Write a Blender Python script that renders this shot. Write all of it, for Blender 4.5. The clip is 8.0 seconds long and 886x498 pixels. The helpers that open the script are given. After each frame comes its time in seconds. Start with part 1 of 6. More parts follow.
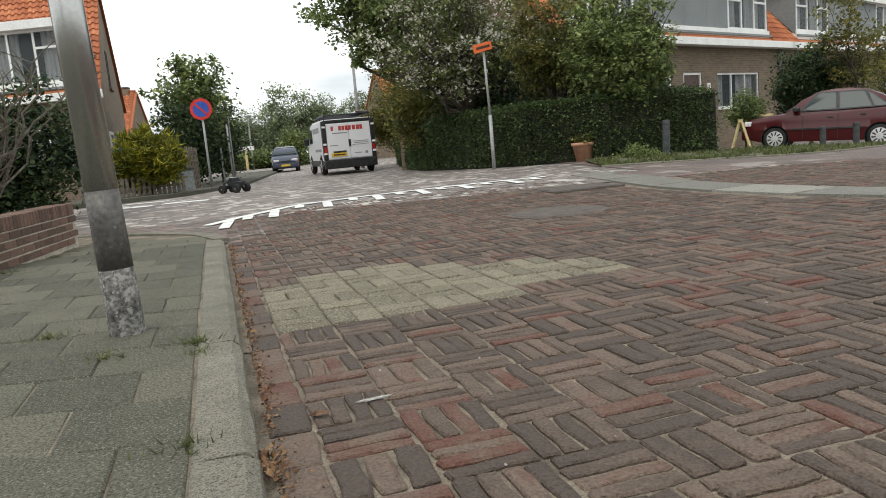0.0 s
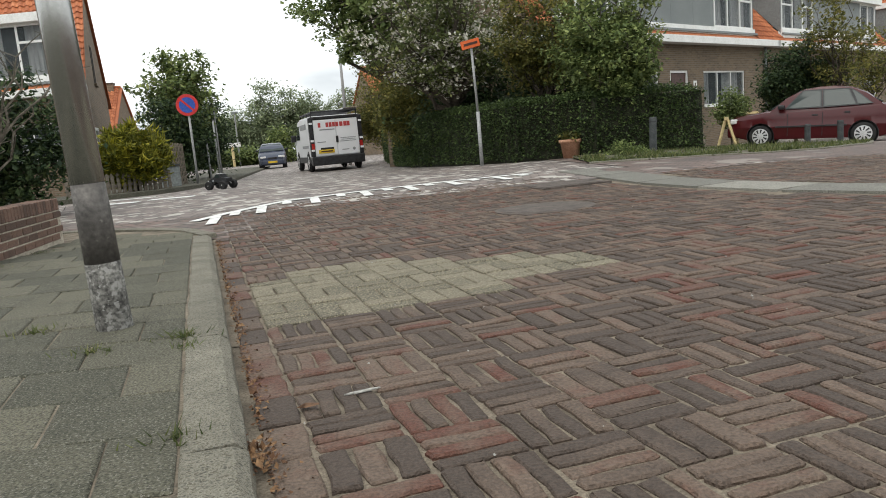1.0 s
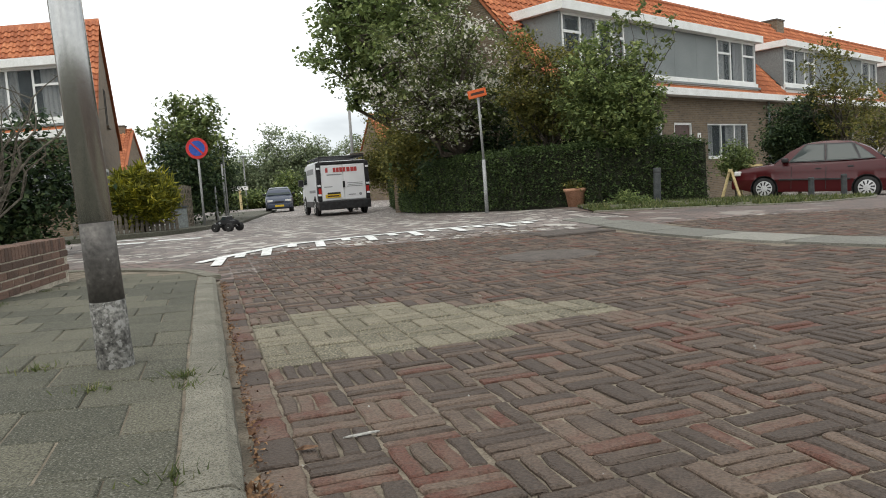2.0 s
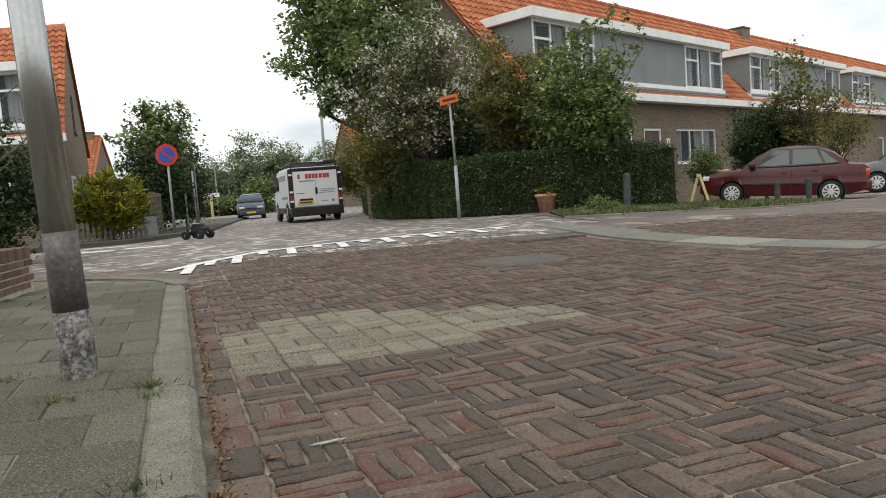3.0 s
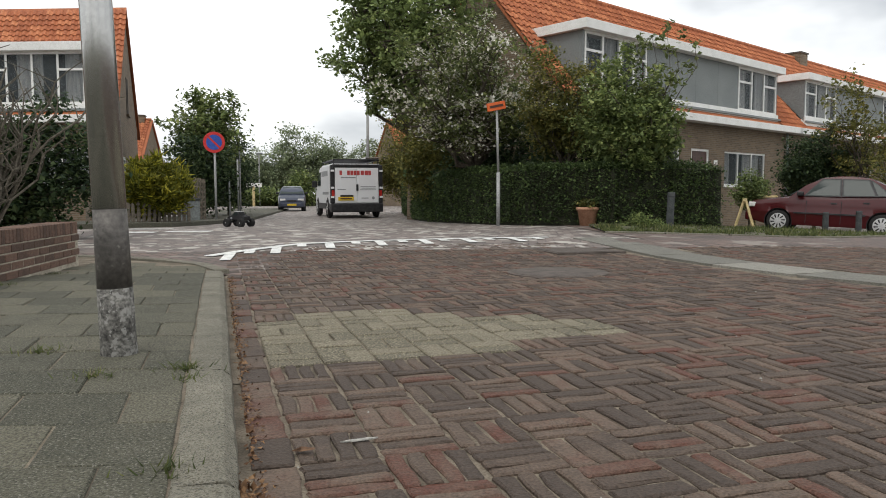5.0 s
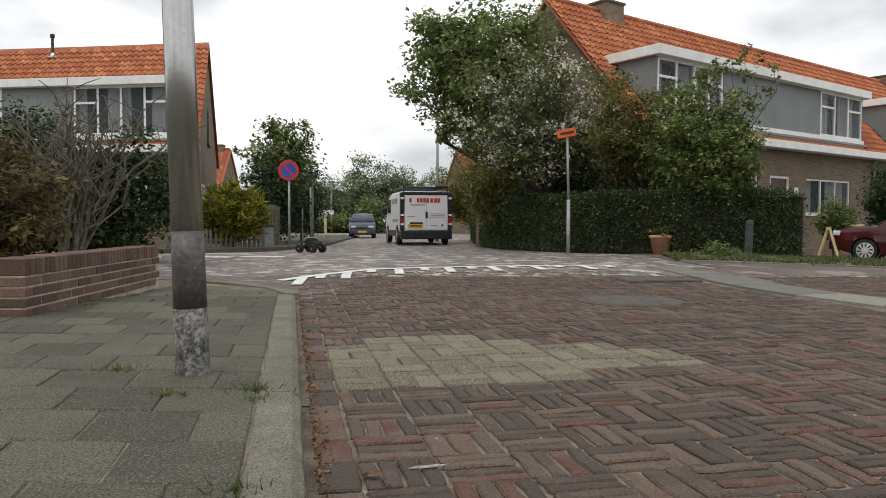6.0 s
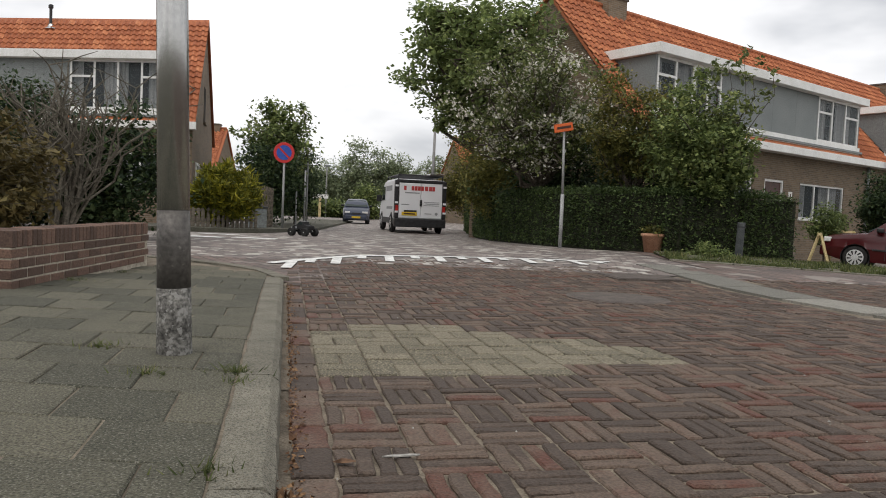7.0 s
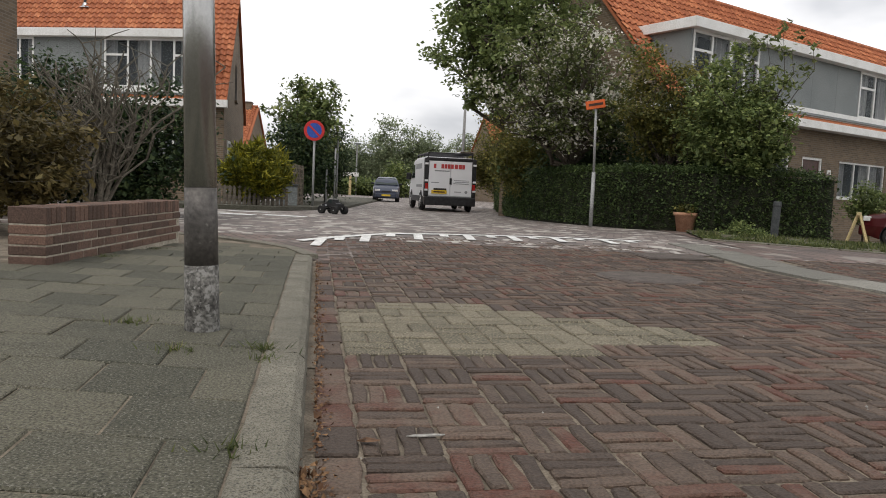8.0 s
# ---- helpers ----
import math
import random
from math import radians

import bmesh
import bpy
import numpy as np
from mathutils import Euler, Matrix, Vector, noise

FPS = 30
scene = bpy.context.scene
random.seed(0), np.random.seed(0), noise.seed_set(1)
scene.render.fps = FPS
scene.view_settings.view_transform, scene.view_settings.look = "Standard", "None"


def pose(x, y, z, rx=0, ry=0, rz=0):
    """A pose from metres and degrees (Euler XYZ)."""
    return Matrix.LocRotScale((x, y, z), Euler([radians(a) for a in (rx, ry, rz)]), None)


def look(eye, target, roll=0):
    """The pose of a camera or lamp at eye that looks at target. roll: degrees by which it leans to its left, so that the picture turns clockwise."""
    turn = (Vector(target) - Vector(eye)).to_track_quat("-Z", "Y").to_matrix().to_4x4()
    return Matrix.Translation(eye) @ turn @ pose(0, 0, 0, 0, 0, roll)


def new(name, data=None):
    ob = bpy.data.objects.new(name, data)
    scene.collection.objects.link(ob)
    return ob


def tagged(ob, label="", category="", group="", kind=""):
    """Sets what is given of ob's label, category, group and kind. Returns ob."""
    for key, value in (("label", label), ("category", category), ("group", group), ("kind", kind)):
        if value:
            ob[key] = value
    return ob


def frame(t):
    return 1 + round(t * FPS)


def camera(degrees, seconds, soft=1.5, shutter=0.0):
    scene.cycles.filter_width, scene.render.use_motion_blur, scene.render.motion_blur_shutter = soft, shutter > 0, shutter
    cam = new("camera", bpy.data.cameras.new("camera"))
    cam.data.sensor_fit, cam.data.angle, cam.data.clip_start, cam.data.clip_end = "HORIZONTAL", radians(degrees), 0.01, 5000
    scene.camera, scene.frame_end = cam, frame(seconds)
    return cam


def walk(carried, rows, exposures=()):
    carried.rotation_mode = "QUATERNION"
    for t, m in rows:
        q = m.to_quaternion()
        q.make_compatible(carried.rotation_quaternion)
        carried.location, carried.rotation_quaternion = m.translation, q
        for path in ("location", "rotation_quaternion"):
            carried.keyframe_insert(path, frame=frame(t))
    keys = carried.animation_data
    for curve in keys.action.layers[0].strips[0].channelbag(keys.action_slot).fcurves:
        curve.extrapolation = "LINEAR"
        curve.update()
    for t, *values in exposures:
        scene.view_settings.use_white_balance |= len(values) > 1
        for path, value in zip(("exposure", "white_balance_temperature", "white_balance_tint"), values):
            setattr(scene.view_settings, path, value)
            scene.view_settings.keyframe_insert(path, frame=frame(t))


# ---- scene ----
cam = camera(62.0, 8.0, 0.95)
PATH = [
    (0.0, pose(-0.013, -0.023, 0.651, 81.66, 5.18, -5.40)),
    (0.5, pose(-0.011, -0.020, 0.645, 81.54, 6.23, -5.12)),
    (1.0, pose(-0.018, -0.029, 0.640, 81.36, 5.03, -6.36)),
    (1.5, pose(-0.019, -0.041, 0.635, 84.45, 3.68, -5.44)),
    (3.0, pose(0.007, -0.066, 0.639, 85.29, 4.29, -7.95)),
    (3.5, pose(0.020, -0.083, 0.646, 85.80, 3.02, -8.70)),
    (4.0, pose(0.024, -0.081, 0.653, 85.93, 2.50, -8.41)),
    (4.5, pose(0.024, -0.094, 0.644, 86.77, 1.24, -8.23)),
    (5.0, pose(-0.021, -0.036, 0.635, 85.78, 0.22, -4.91)),
    (5.2, pose(-0.030, -0.031, 0.631, 85.48, -0.36, -2.94)),
    (6.3, pose(-0.021, 0.008, 0.616, 88.50, -0.63, 1.40)),
    (6.5, pose(-0.013, 0.007, 0.615, 87.93, -2.25, 1.20)),
    (7.0, pose(0.000, -0.000, 0.625, 87.11, -2.46, -0.00)),
    (7.5, pose(0.023, 0.004, 0.621, 84.72, -1.78, 0.32)),
    (8.0, pose(0.010, 0.032, 0.624, 85.32, -2.57, 2.33)),
]
walk(cam, PATH, [(0.0, 0.23, 6420, 7.0), (1.5, 0.19, 6420, 7.0), (3.5, 0.05, 6420, 7.5), (5.0, -0.05, 6470, 9.0), (6.5, -0.2, 6530, 11.0), (8.0, -0.17, 6560, 12.0)])

# ---- light ----
world = bpy.data.worlds.new("overcast_sky")
scene.world = world
world.use_nodes = True
wt = world.node_tree
wt.nodes.clear()
w_out = wt.nodes.new("ShaderNodeOutputWorld")
w_bg = wt.nodes.new("ShaderNodeBackground")
w_sky = wt.nodes.new("ShaderNodeTexSky")
w_sky.sky_type, w_sky.sun_disc = "NISHITA", False
w_sky.sun_elevation, w_sky.sun_rotation = radians(48), radians(200)
w_sky.air_density, w_sky.dust_density = 1.0, 4.0
w_co = wt.nodes.new("ShaderNodeTexCoord")
w_map = wt.nodes.new("ShaderNodeMapping")
w_map.inputs["Scale"].default_value = (1.0, 1.0, 2.6)
w_noise = wt.nodes.new("ShaderNodeTexNoise")
w_noise.inputs["Scale"].default_value = 2.2
w_noise.inputs["Detail"].default_value = 5.0
w_ramp = wt.nodes.new("ShaderNodeValToRGB")
w_ramp.color_ramp.elements[0].position, w_ramp.color_ramp.elements[0].color = 0.34, (6.6, 6.9, 7.3, 1)
w_ramp.color_ramp.elements[1].position, w_ramp.color_ramp.elements[1].color = 0.52, (14.4, 14.5, 14.5, 1)
w_mix = wt.nodes.new("ShaderNodeMixRGB")
w_mix.inputs["Fac"].default_value = 0.88
wt.links.new(w_co.outputs["Generated"], w_map.inputs["Vector"])
wt.links.new(w_map.outputs["Vector"], w_noise.inputs["Vector"])
wt.links.new(w_noise.outputs["Fac"], w_ramp.inputs["Fac"])
wt.links.new(w_sky.outputs["Color"], w_mix.inputs["Color1"])
wt.links.new(w_ramp.outputs["Color"], w_mix.inputs["Color2"])
wt.links.new(w_mix.outputs["Color"], w_bg.inputs["Color"])
w_bg.inputs["Strength"].default_value = 0.10
wt.links.new(w_bg.outputs["Background"], w_out.inputs["Surface"])

sun_data = bpy.data.lights.new("sun", "SUN")
sun_data.energy, sun_data.angle, sun_data.color = 0.9, radians(25), (1.0, 0.96, 0.9)
sun = new("sun", sun_data)
sun.matrix_world = look((0, 0, 30), (0.35 * 30, 0.55 * 30, 0))

# ---- materials ----


def mat(name, c1, c2, scale=8.0, rough=0.8, bump=0.2, bscale=60.0, metal=0.0, c3=None, fleck=None, vary="", spec=0.4, coord="Object", dist=0.01, grain=0.35):
    """Two-tone surface with grain, stains and fine relief; vary: 'object' or 'island' for a tone of its own per piece."""
    m = bpy.data.materials.new(name)
    m.use_nodes = True
    nt = m.node_tree
    b = nt.nodes["Principled BSDF"]
    co = nt.nodes.new("ShaderNodeTexCoord")
    geo = nt.nodes.new("ShaderNodeNewGeometry")
    src = geo.outputs["Position"] if coord == "World" else co.outputs[coord]
    n1 = nt.nodes.new("ShaderNodeTexNoise")
    n1.inputs["Scale"].default_value, n1.inputs["Detail"].default_value = scale, 6
    n2 = nt.nodes.new("ShaderNodeTexNoise")
    n2.inputs["Scale"].default_value, n2.inputs["Detail"].default_value = bscale, 4
    nt.links.new(src, n1.inputs["Vector"])
    nt.links.new(src, n2.inputs["Vector"])
    r1 = nt.nodes.new("ShaderNodeValToRGB")
    r1.color_ramp.elements[0].position, r1.color_ramp.elements[1].position = 0.35, 0.65
    r1.color_ramp.elements[0].color, r1.color_ramp.elements[1].color = (*c1, 1), (*c2, 1)
    if vary:
        var = nt.nodes.new("ShaderNodeObjectInfo").outputs["Random"] if vary == "object" else geo.outputs["Random Per Island"]
        add = nt.nodes.new("ShaderNodeMath")
        add.operation = "MULTIPLY_ADD"
        add.inputs[1].default_value = 0.45
        nt.links.new(n1.outputs["Fac"], add.inputs[0])
        sc = nt.nodes.new("ShaderNodeMath")
        sc.operation = "MULTIPLY_ADD"
        sc.inputs[1].default_value, sc.inputs[2].default_value = 0.62, -0.04
        nt.links.new(var, sc.inputs[0])
        nt.links.new(sc.outputs[0], add.inputs[2])
        nt.links.new(add.outputs[0], r1.inputs["Fac"])
    else:
        nt.links.new(n1.outputs["Fac"], r1.inputs["Fac"])
    if c3:
        e = r1.color_ramp.elements.new(0.82)
        e.color = (*c3, 1)
    col = r1.outputs["Color"]
    # fine grain over the tone
    gr = nt.nodes.new("ShaderNodeMixRGB")
    gr.blend_type = "OVERLAY"
    gr.inputs["Fac"].default_value = grain
    nt.links.new(col, gr.inputs["Color1"])
    gc = nt.nodes.new("ShaderNodeValToRGB")
    gc.color_ramp.elements[0].position, gc.color_ramp.elements[1].position = 0.28, 0.72
    nt.links.new(n2.outputs["Fac"], gc.inputs["Fac"])
    nt.links.new(gc.outputs["Color"], gr.inputs["Color2"])
    col = gr.outputs["Color"]
    if fleck:
        n3 = nt.nodes.new("ShaderNodeTexNoise")
        n3.inputs["Scale"].default_value, n3.inputs["Detail"].default_value = fleck[1], 2
        nt.links.new(src, n3.inputs["Vector"])
        r3 = nt.nodes.new("ShaderNodeValToRGB")
        r3.color_ramp.elements[0].position, r3.color_ramp.elements[1].position = fleck[2], fleck[2] + 0.06
        nt.links.new(n3.outputs["Fac"], r3.inputs["Fac"])
        mx = nt.nodes.new("ShaderNodeMixRGB")
        mx.inputs["Color2"].default_value = (*fleck[0], 1)
        nt.links.new(r3.outputs["Color"], mx.inputs["Fac"])
        nt.links.new(col, mx.inputs["Color1"])
        col = mx.outputs["Color"]
    nt.links.new(col, b.inputs["Base Color"])
    b.inputs["Roughness"].default_value, b.inputs["Metallic"].default_value = rough, metal
    b.inputs["Specular IOR Level"].default_value = spec
    if bump:
        bp = nt.nodes.new("ShaderNodeBump")
        bp.inputs["Strength"].default_value, bp.inputs["Distance"].default_value = bump, dist
        nt.links.new(n2.outputs["Fac"], bp.inputs["Height"])
        nt.links.new(bp.outputs["Normal"], b.inputs["Normal"])
    return m


def brick_mat(name, c1, c2, mortar, bw=0.21, bh=0.062, joint=0.008, axis="wall", turn=0.0, bump=0.5, rough=0.85, spread=0.0, stain=0.25, tint=None):
    """Brickwork too far off for single bricks: wall (u across, z up) or paving (x, y)."""
    m = bpy.data.materials.new(name)
    m.use_nodes = True
    nt = m.node_tree
    b = nt.nodes["Principled BSDF"]
    co = nt.nodes.new("ShaderNodeTexCoord")
    mp = nt.nodes.new("ShaderNodeMapping")
    sep = nt.nodes.new("ShaderNodeSeparateXYZ")
    com = nt.nodes.new("ShaderNodeCombineXYZ")
    nt.links.new(co.outputs["Object"], sep.inputs[0])
    if axis == "wall":
        ad = nt.nodes.new("ShaderNodeMath")
        nt.links.new(sep.outputs["X"], ad.inputs[0])
        nt.links.new(sep.outputs["Y"], ad.inputs[1])
        nt.links.new(ad.outputs[0], com.inputs["X"])
        nt.links.new(sep.outputs["Z"], com.inputs["Y"])
    else:
        nt.links.new(sep.outputs["X"], com.inputs["X"])
        nt.links.new(sep.outputs["Y"], com.inputs["Y"])
    mp.inputs["Rotation"].default_value = (0, 0, turn)
    nt.links.new(com.outputs[0], mp.inputs["Vector"])
    br = nt.nodes.new("ShaderNodeTexBrick")
    br.inputs["Scale"].default_value = 1.0
    br.inputs["Brick Width"].default_value, br.inputs["Row Height"].default_value = bw, bh
    br.inputs["Mortar Size"].default_value = joint
    br.inputs["Mortar Smooth"].default_value = 0.3
    br.inputs["Bias"].default_value = spread
    br.inputs["Color1"].default_value, br.inputs["Color2"].default_value, br.inputs["Mortar"].default_value = (*c1, 1), (*c2, 1), (*mortar, 1)
    nt.links.new(mp.outputs[0], br.inputs["Vector"])
    ns = nt.nodes.new("ShaderNodeTexNoise")
    ns.inputs["Scale"].default_value, ns.inputs["Detail"].default_value = 0.9, 6
    nt.links.new(co.outputs["Object"], ns.inputs["Vector"])
    ov = nt.nodes.new("ShaderNodeMixRGB")
    ov.blend_type = "OVERLAY"
    ov.inputs["Fac"].default_value = stain
    nt.links.new(br.outputs["Color"], ov.inputs["Color1"])
    nt.links.new(ns.outputs["Fac"], ov.inputs["Color2"])
    col = ov.outputs["Color"]
    if tint:
        n4 = nt.nodes.new("ShaderNodeTexNoise")
        n4.inputs["Scale"].default_value, n4.inputs["Detail"].default_value = tint[1], 3
        nt.links.new(co.outputs["Object"], n4.inputs["Vector"])
        r4 = nt.nodes.new("ShaderNodeValToRGB")
        r4.color_ramp.elements[0].position, r4.color_ramp.elements[1].position = tint[2], tint[2] + 0.04
        nt.links.new(n4.outputs["Fac"], r4.inputs["Fac"])
        mx = nt.nodes.new("ShaderNodeMixRGB")
        mx.inputs["Color2"].default_value = (*tint[0], 1)
        nt.links.new(r4.outputs["Color"], mx.inputs["Fac"])
        nt.links.new(col, mx.inputs["Color1"])
        col = mx.outputs["Color"]
    nt.links.new(col, b.inputs["Base Color"])
    b.inputs["Roughness"].default_value = rough
    bp = nt.nodes.new("ShaderNodeBump")
    bp.inputs["Strength"].default_value, bp.inputs["Distance"].default_value = bump, 0.01
    bp.invert = True
    nt.links.new(br.outputs["Fac"], bp.inputs["Height"])
    nt.links.new(bp.outputs["Normal"], b.inputs["Normal"])
    return m


def leaf_mat(name, dark, mid, light):
    m = mat(name, dark, mid, scale=1.2, rough=0.6, bump=0, bscale=3.0, c3=light, vary="island", spec=0.3)
    b = m.node_tree.nodes["Principled BSDF"]
    nt = m.node_tree
    tl = nt.nodes.new("ShaderNodeBsdfTranslucent")
    mx = nt.nodes.new("ShaderNodeMixShader")
    mx.inputs["Fac"].default_value = 0.38
    nt.links.new(b.inputs["Base Color"].links[0].from_socket, tl.inputs["Color"])
    nt.links.new(b.outputs["BSDF"], mx.inputs[1])
    nt.links.new(tl.outputs["BSDF"], mx.inputs[2])
    nt.links.new(mx.outputs["Shader"], nt.nodes["Material Output"].inputs["Surface"])
    return m


def glass_mat(name, colour, rough=0.04, alpha=0.55):
    m = bpy.data.materials.new(name)
    m.use_nodes = True
    nt = m.node_tree
    b = nt.nodes["Principled BSDF"]
    b.inputs["Base Color"].default_value = (*colour, 1)
    b.inputs["Roughness"].default_value = rough
    b.inputs["Specular IOR Level"].default_value = 0.22
    b.inputs["Alpha"].default_value = alpha
    return m


BRICK = dict(scale=11, rough=0.74, bump=0.9, bscale=120, c3=(0.108, 0.047, 0.033), spec=0.32, dist=0.011, grain=0.36)
M_BRICK = mat("paving_brick", (0.070, 0.052, 0.041), (0.138, 0.099, 0.074), vary="object", coord="World", **BRICK)
M_BRICK_J = mat("paving_brick_joined", (0.070, 0.052, 0.041), (0.138, 0.099, 0.074), vary="island", coord="World", **BRICK)
M_BRICK_RED = mat("red_paving_brick", (0.15, 0.05, 0.035), (0.22, 0.075, 0.045), scale=14, rough=0.75, bump=0.5, bscale=90, coord="World")
M_BRICK_GREY = mat("grey_paving_brick", (0.10, 0.10, 0.11), (0.15, 0.145, 0.15), scale=14, rough=0.7, bump=0.5, bscale=90, coord="World")
M_PALE = mat("pale_paving_stone", (0.112, 0.099, 0.070), (0.172, 0.151, 0.108), scale=9, rough=0.9, bump=0.9, bscale=150, vary="island", coord="World", fleck=((0.29, 0.26, 0.18), 120, 0.56), dist=0.006, grain=0.75)
M_SAND = mat("joint_sand", (0.11, 0.09, 0.066), (0.235, 0.196, 0.146), scale=7, rough=0.95, bump=0.8, bscale=140, coord="World")
M_TILE = mat("concrete_tile", (0.062, 0.061, 0.043), (0.106, 0.099, 0.070), scale=6, rough=0.9, bump=0.9, bscale=150, vary="object", coord="World", fleck=((0.19, 0.18, 0.148), 170, 0.60), dist=0.008, grain=0.75)
M_TILE_J = mat("concrete_tile_joined", (0.062, 0.061, 0.043), (0.106, 0.099, 0.070), scale=6, rough=0.9, bump=0.9, bscale=150, vary="island", coord="World", fleck=((0.19, 0.18, 0.148), 170, 0.60), dist=0.008, grain=0.75)
M_KERB = mat("kerb_concrete", (0.165, 0.155, 0.122), (0.245, 0.23, 0.182), scale=6, rough=0.92, bump=0.9, bscale=130, coord="World", fleck=((0.10, 0.09, 0.065), 130, 0.55), dist=0.01, grain=0.8)
M_SLAB = mat("gutter_concrete", (0.145, 0.14, 0.12), (0.225, 0.215, 0.185), scale=4, grain=0.7, rough=0.88, bump=0.4, bscale=120, vary="object", coord="World")
M_ROADPAINT = mat("road_paint", (0.50, 0.50, 0.48), (0.78, 0.78, 0.75), scale=11, rough=0.7, bump=0.4, bscale=80, coord="World")
M_PLATEAU = brick_mat("plateau_bricks", (0.105, 0.088, 0.08), (0.215, 0.175, 0.155), (0.06, 0.052, 0.046), 0.21, 0.21, 0.008, "paving", 0.2, 0.4, 0.75, 0.0, 0.4, ((0.40, 0.375, 0.335), 3.8, 0.56))
M_ROADFAR = brick_mat("side_road_bricks", (0.085, 0.066, 0.058), (0.165, 0.112, 0.092), (0.04, 0.035, 0.03), 0.21, 0.1, 0.008, "paving", 0.9, 0.5, 0.75, 0.0, 0.4, ((0.22, 0.19, 0.165), 1.5, 0.62))
M_WALL = brick_mat("house_brick", (0.115, 0.083, 0.052), (0.195, 0.138, 0.086), (0.2, 0.175, 0.14), stain=0.35)
M_GARDENBRICK = mat("garden_wall_brick", (0.085, 0.053, 0.040), (0.150, 0.090, 0.066), scale=18, rough=0.85, bump=0.5, bscale=90, vary="object", coord="World")
M_MORTAR = mat("mortar", (0.30, 0.265, 0.21), (0.40, 0.36, 0.29), scale=9, rough=0.95, bump=0.4, coord="World")
M_ROOF = mat("roof_tile_orange", (0.33, 0.105, 0.045), (0.42, 0.142, 0.06), scale=1.2, rough=0.8, bump=0.2, bscale=20, vary="island", coord="World", c3=(0.50, 0.19, 0.085))
M_ROOF_O = mat("roof_tile_orange_single", (0.33, 0.105, 0.045), (0.42, 0.142, 0.06), scale=1.2, rough=0.8, bump=0.2, bscale=20, vary="object", coord="World", c3=(0.50, 0.19, 0.085))
M_WHITE = mat("white_paint", (0.70, 0.70, 0.67), (0.80, 0.80, 0.78), scale=2, rough=0.5, bump=0.05, bscale=30)
M_CLAD = mat("grey_cladding", (0.16, 0.178, 0.178), (0.20, 0.218, 0.214), scale=0.8, rough=0.6, bump=0.05, bscale=30)
M_GLASS = glass_mat("window_glass", (0.10, 0.12, 0.13), 0.03, 0.22)
M_DARKPANE = glass_mat("dark_pane", (0.03, 0.035, 0.035), 0.05, 1.0)
M_CURTAIN = mat("net_curtain", (0.66, 0.67, 0.67), (0.82, 0.82, 0.80), scale=9, rough=0.9, bump=0.3, bscale=25)
# dark colour stands in for the missing light inside rooms and slits
M_UNLIT = mat("dark_room", (0.03, 0.03, 0.03), (0.06, 0.058, 0.055), scale=2, rough=0.9, bump=0)
M_DOORWOOD = mat("brown_door", (0.05, 0.022, 0.018), (0.085, 0.04, 0.03), scale=5, rough=0.5, bump=0.1)
M_POLE = mat("grey_painted_pole", (0.26, 0.265, 0.26), (0.34, 0.345, 0.34), scale=5, rough=0.6, bump=0.1, bscale=50, metal=0.15)
M_ZINC = mat("galvanised_steel", (0.40, 0.40, 0.39), (0.47, 0.47, 0.46), scale=1.6, rough=0.27, bump=0.02, bscale=60, metal=0.95, grain=0.06)
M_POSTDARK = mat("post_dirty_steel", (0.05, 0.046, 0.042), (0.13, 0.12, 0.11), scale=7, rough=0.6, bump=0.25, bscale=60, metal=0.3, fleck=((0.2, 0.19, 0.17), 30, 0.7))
M_POSTBASE = mat("post_worn_sleeve", (0.055, 0.052, 0.047), (0.17, 0.165, 0.15), scale=16, rough=0.9, bump=0.6, bscale=80, fleck=((0.235, 0.23, 0.215), 52, 0.56), grain=0.8)
M_BARK = mat("bark", (0.045, 0.036, 0.027), (0.095, 0.078, 0.06), scale=20, rough=0.95, bump=0.6, bscale=60)
M_TWIG = mat("pale_twig_bark", (0.085, 0.075, 0.058), (0.165, 0.147, 0.115), scale=20, rough=0.9, bump=0.4, bscale=60)
M_LEAF_FRESH = leaf_mat("fresh_leaf", (0.128, 0.172, 0.064), (0.24, 0.30, 0.105), (0.385, 0.44, 0.17))
M_LEAF_MID = leaf_mat("green_leaf", (0.10, 0.138, 0.05), (0.215, 0.268, 0.09), (0.345, 0.385, 0.14))
M_LEAF_DARK = leaf_mat("dark_leaf", (0.027, 0.048, 0.023), (0.063, 0.097, 0.037), (0.108, 0.144, 0.055))
M_LEAF_HEDGE = leaf_mat("hedge_leaf", (0.034, 0.055, 0.02), (0.074, 0.112, 0.037), (0.135, 0.185, 0.06))
# near-black colour stands in for the shade deep between the hedge leaves
M_HEDGE_SHADE = mat("hedge_inside", (0.010, 0.012, 0.006), (0.026, 0.028, 0.014), scale=9, rough=0.95, bump=0.5, bscale=40)
M_LEAF_SPRING = leaf_mat("spring_leaf", (0.092, 0.118, 0.042), (0.178, 0.208, 0.075), (0.29, 0.315, 0.12))
M_LEAF_OLIVE = leaf_mat("olive_leaf", (0.098, 0.105, 0.033), (0.195, 0.187, 0.048), (0.277, 0.235, 0.065))
M_LEAF_BROWN = leaf_mat("bronze_leaf", (0.085, 0.07, 0.028), (0.145, 0.11, 0.042), (0.20, 0.165, 0.06))
M_LEAF_GOLD = leaf_mat("golden_conifer", (0.101, 0.112, 0.014), (0.247, 0.236, 0.022), (0.428, 0.383, 0.040))
# leaf colours lifted pale so that they carry the haze of distance
M_LEAF_HAZED = leaf_mat("distant_leaf", (0.185, 0.225, 0.135), (0.30, 0.35, 0.20), (0.41, 0.45, 0.27))
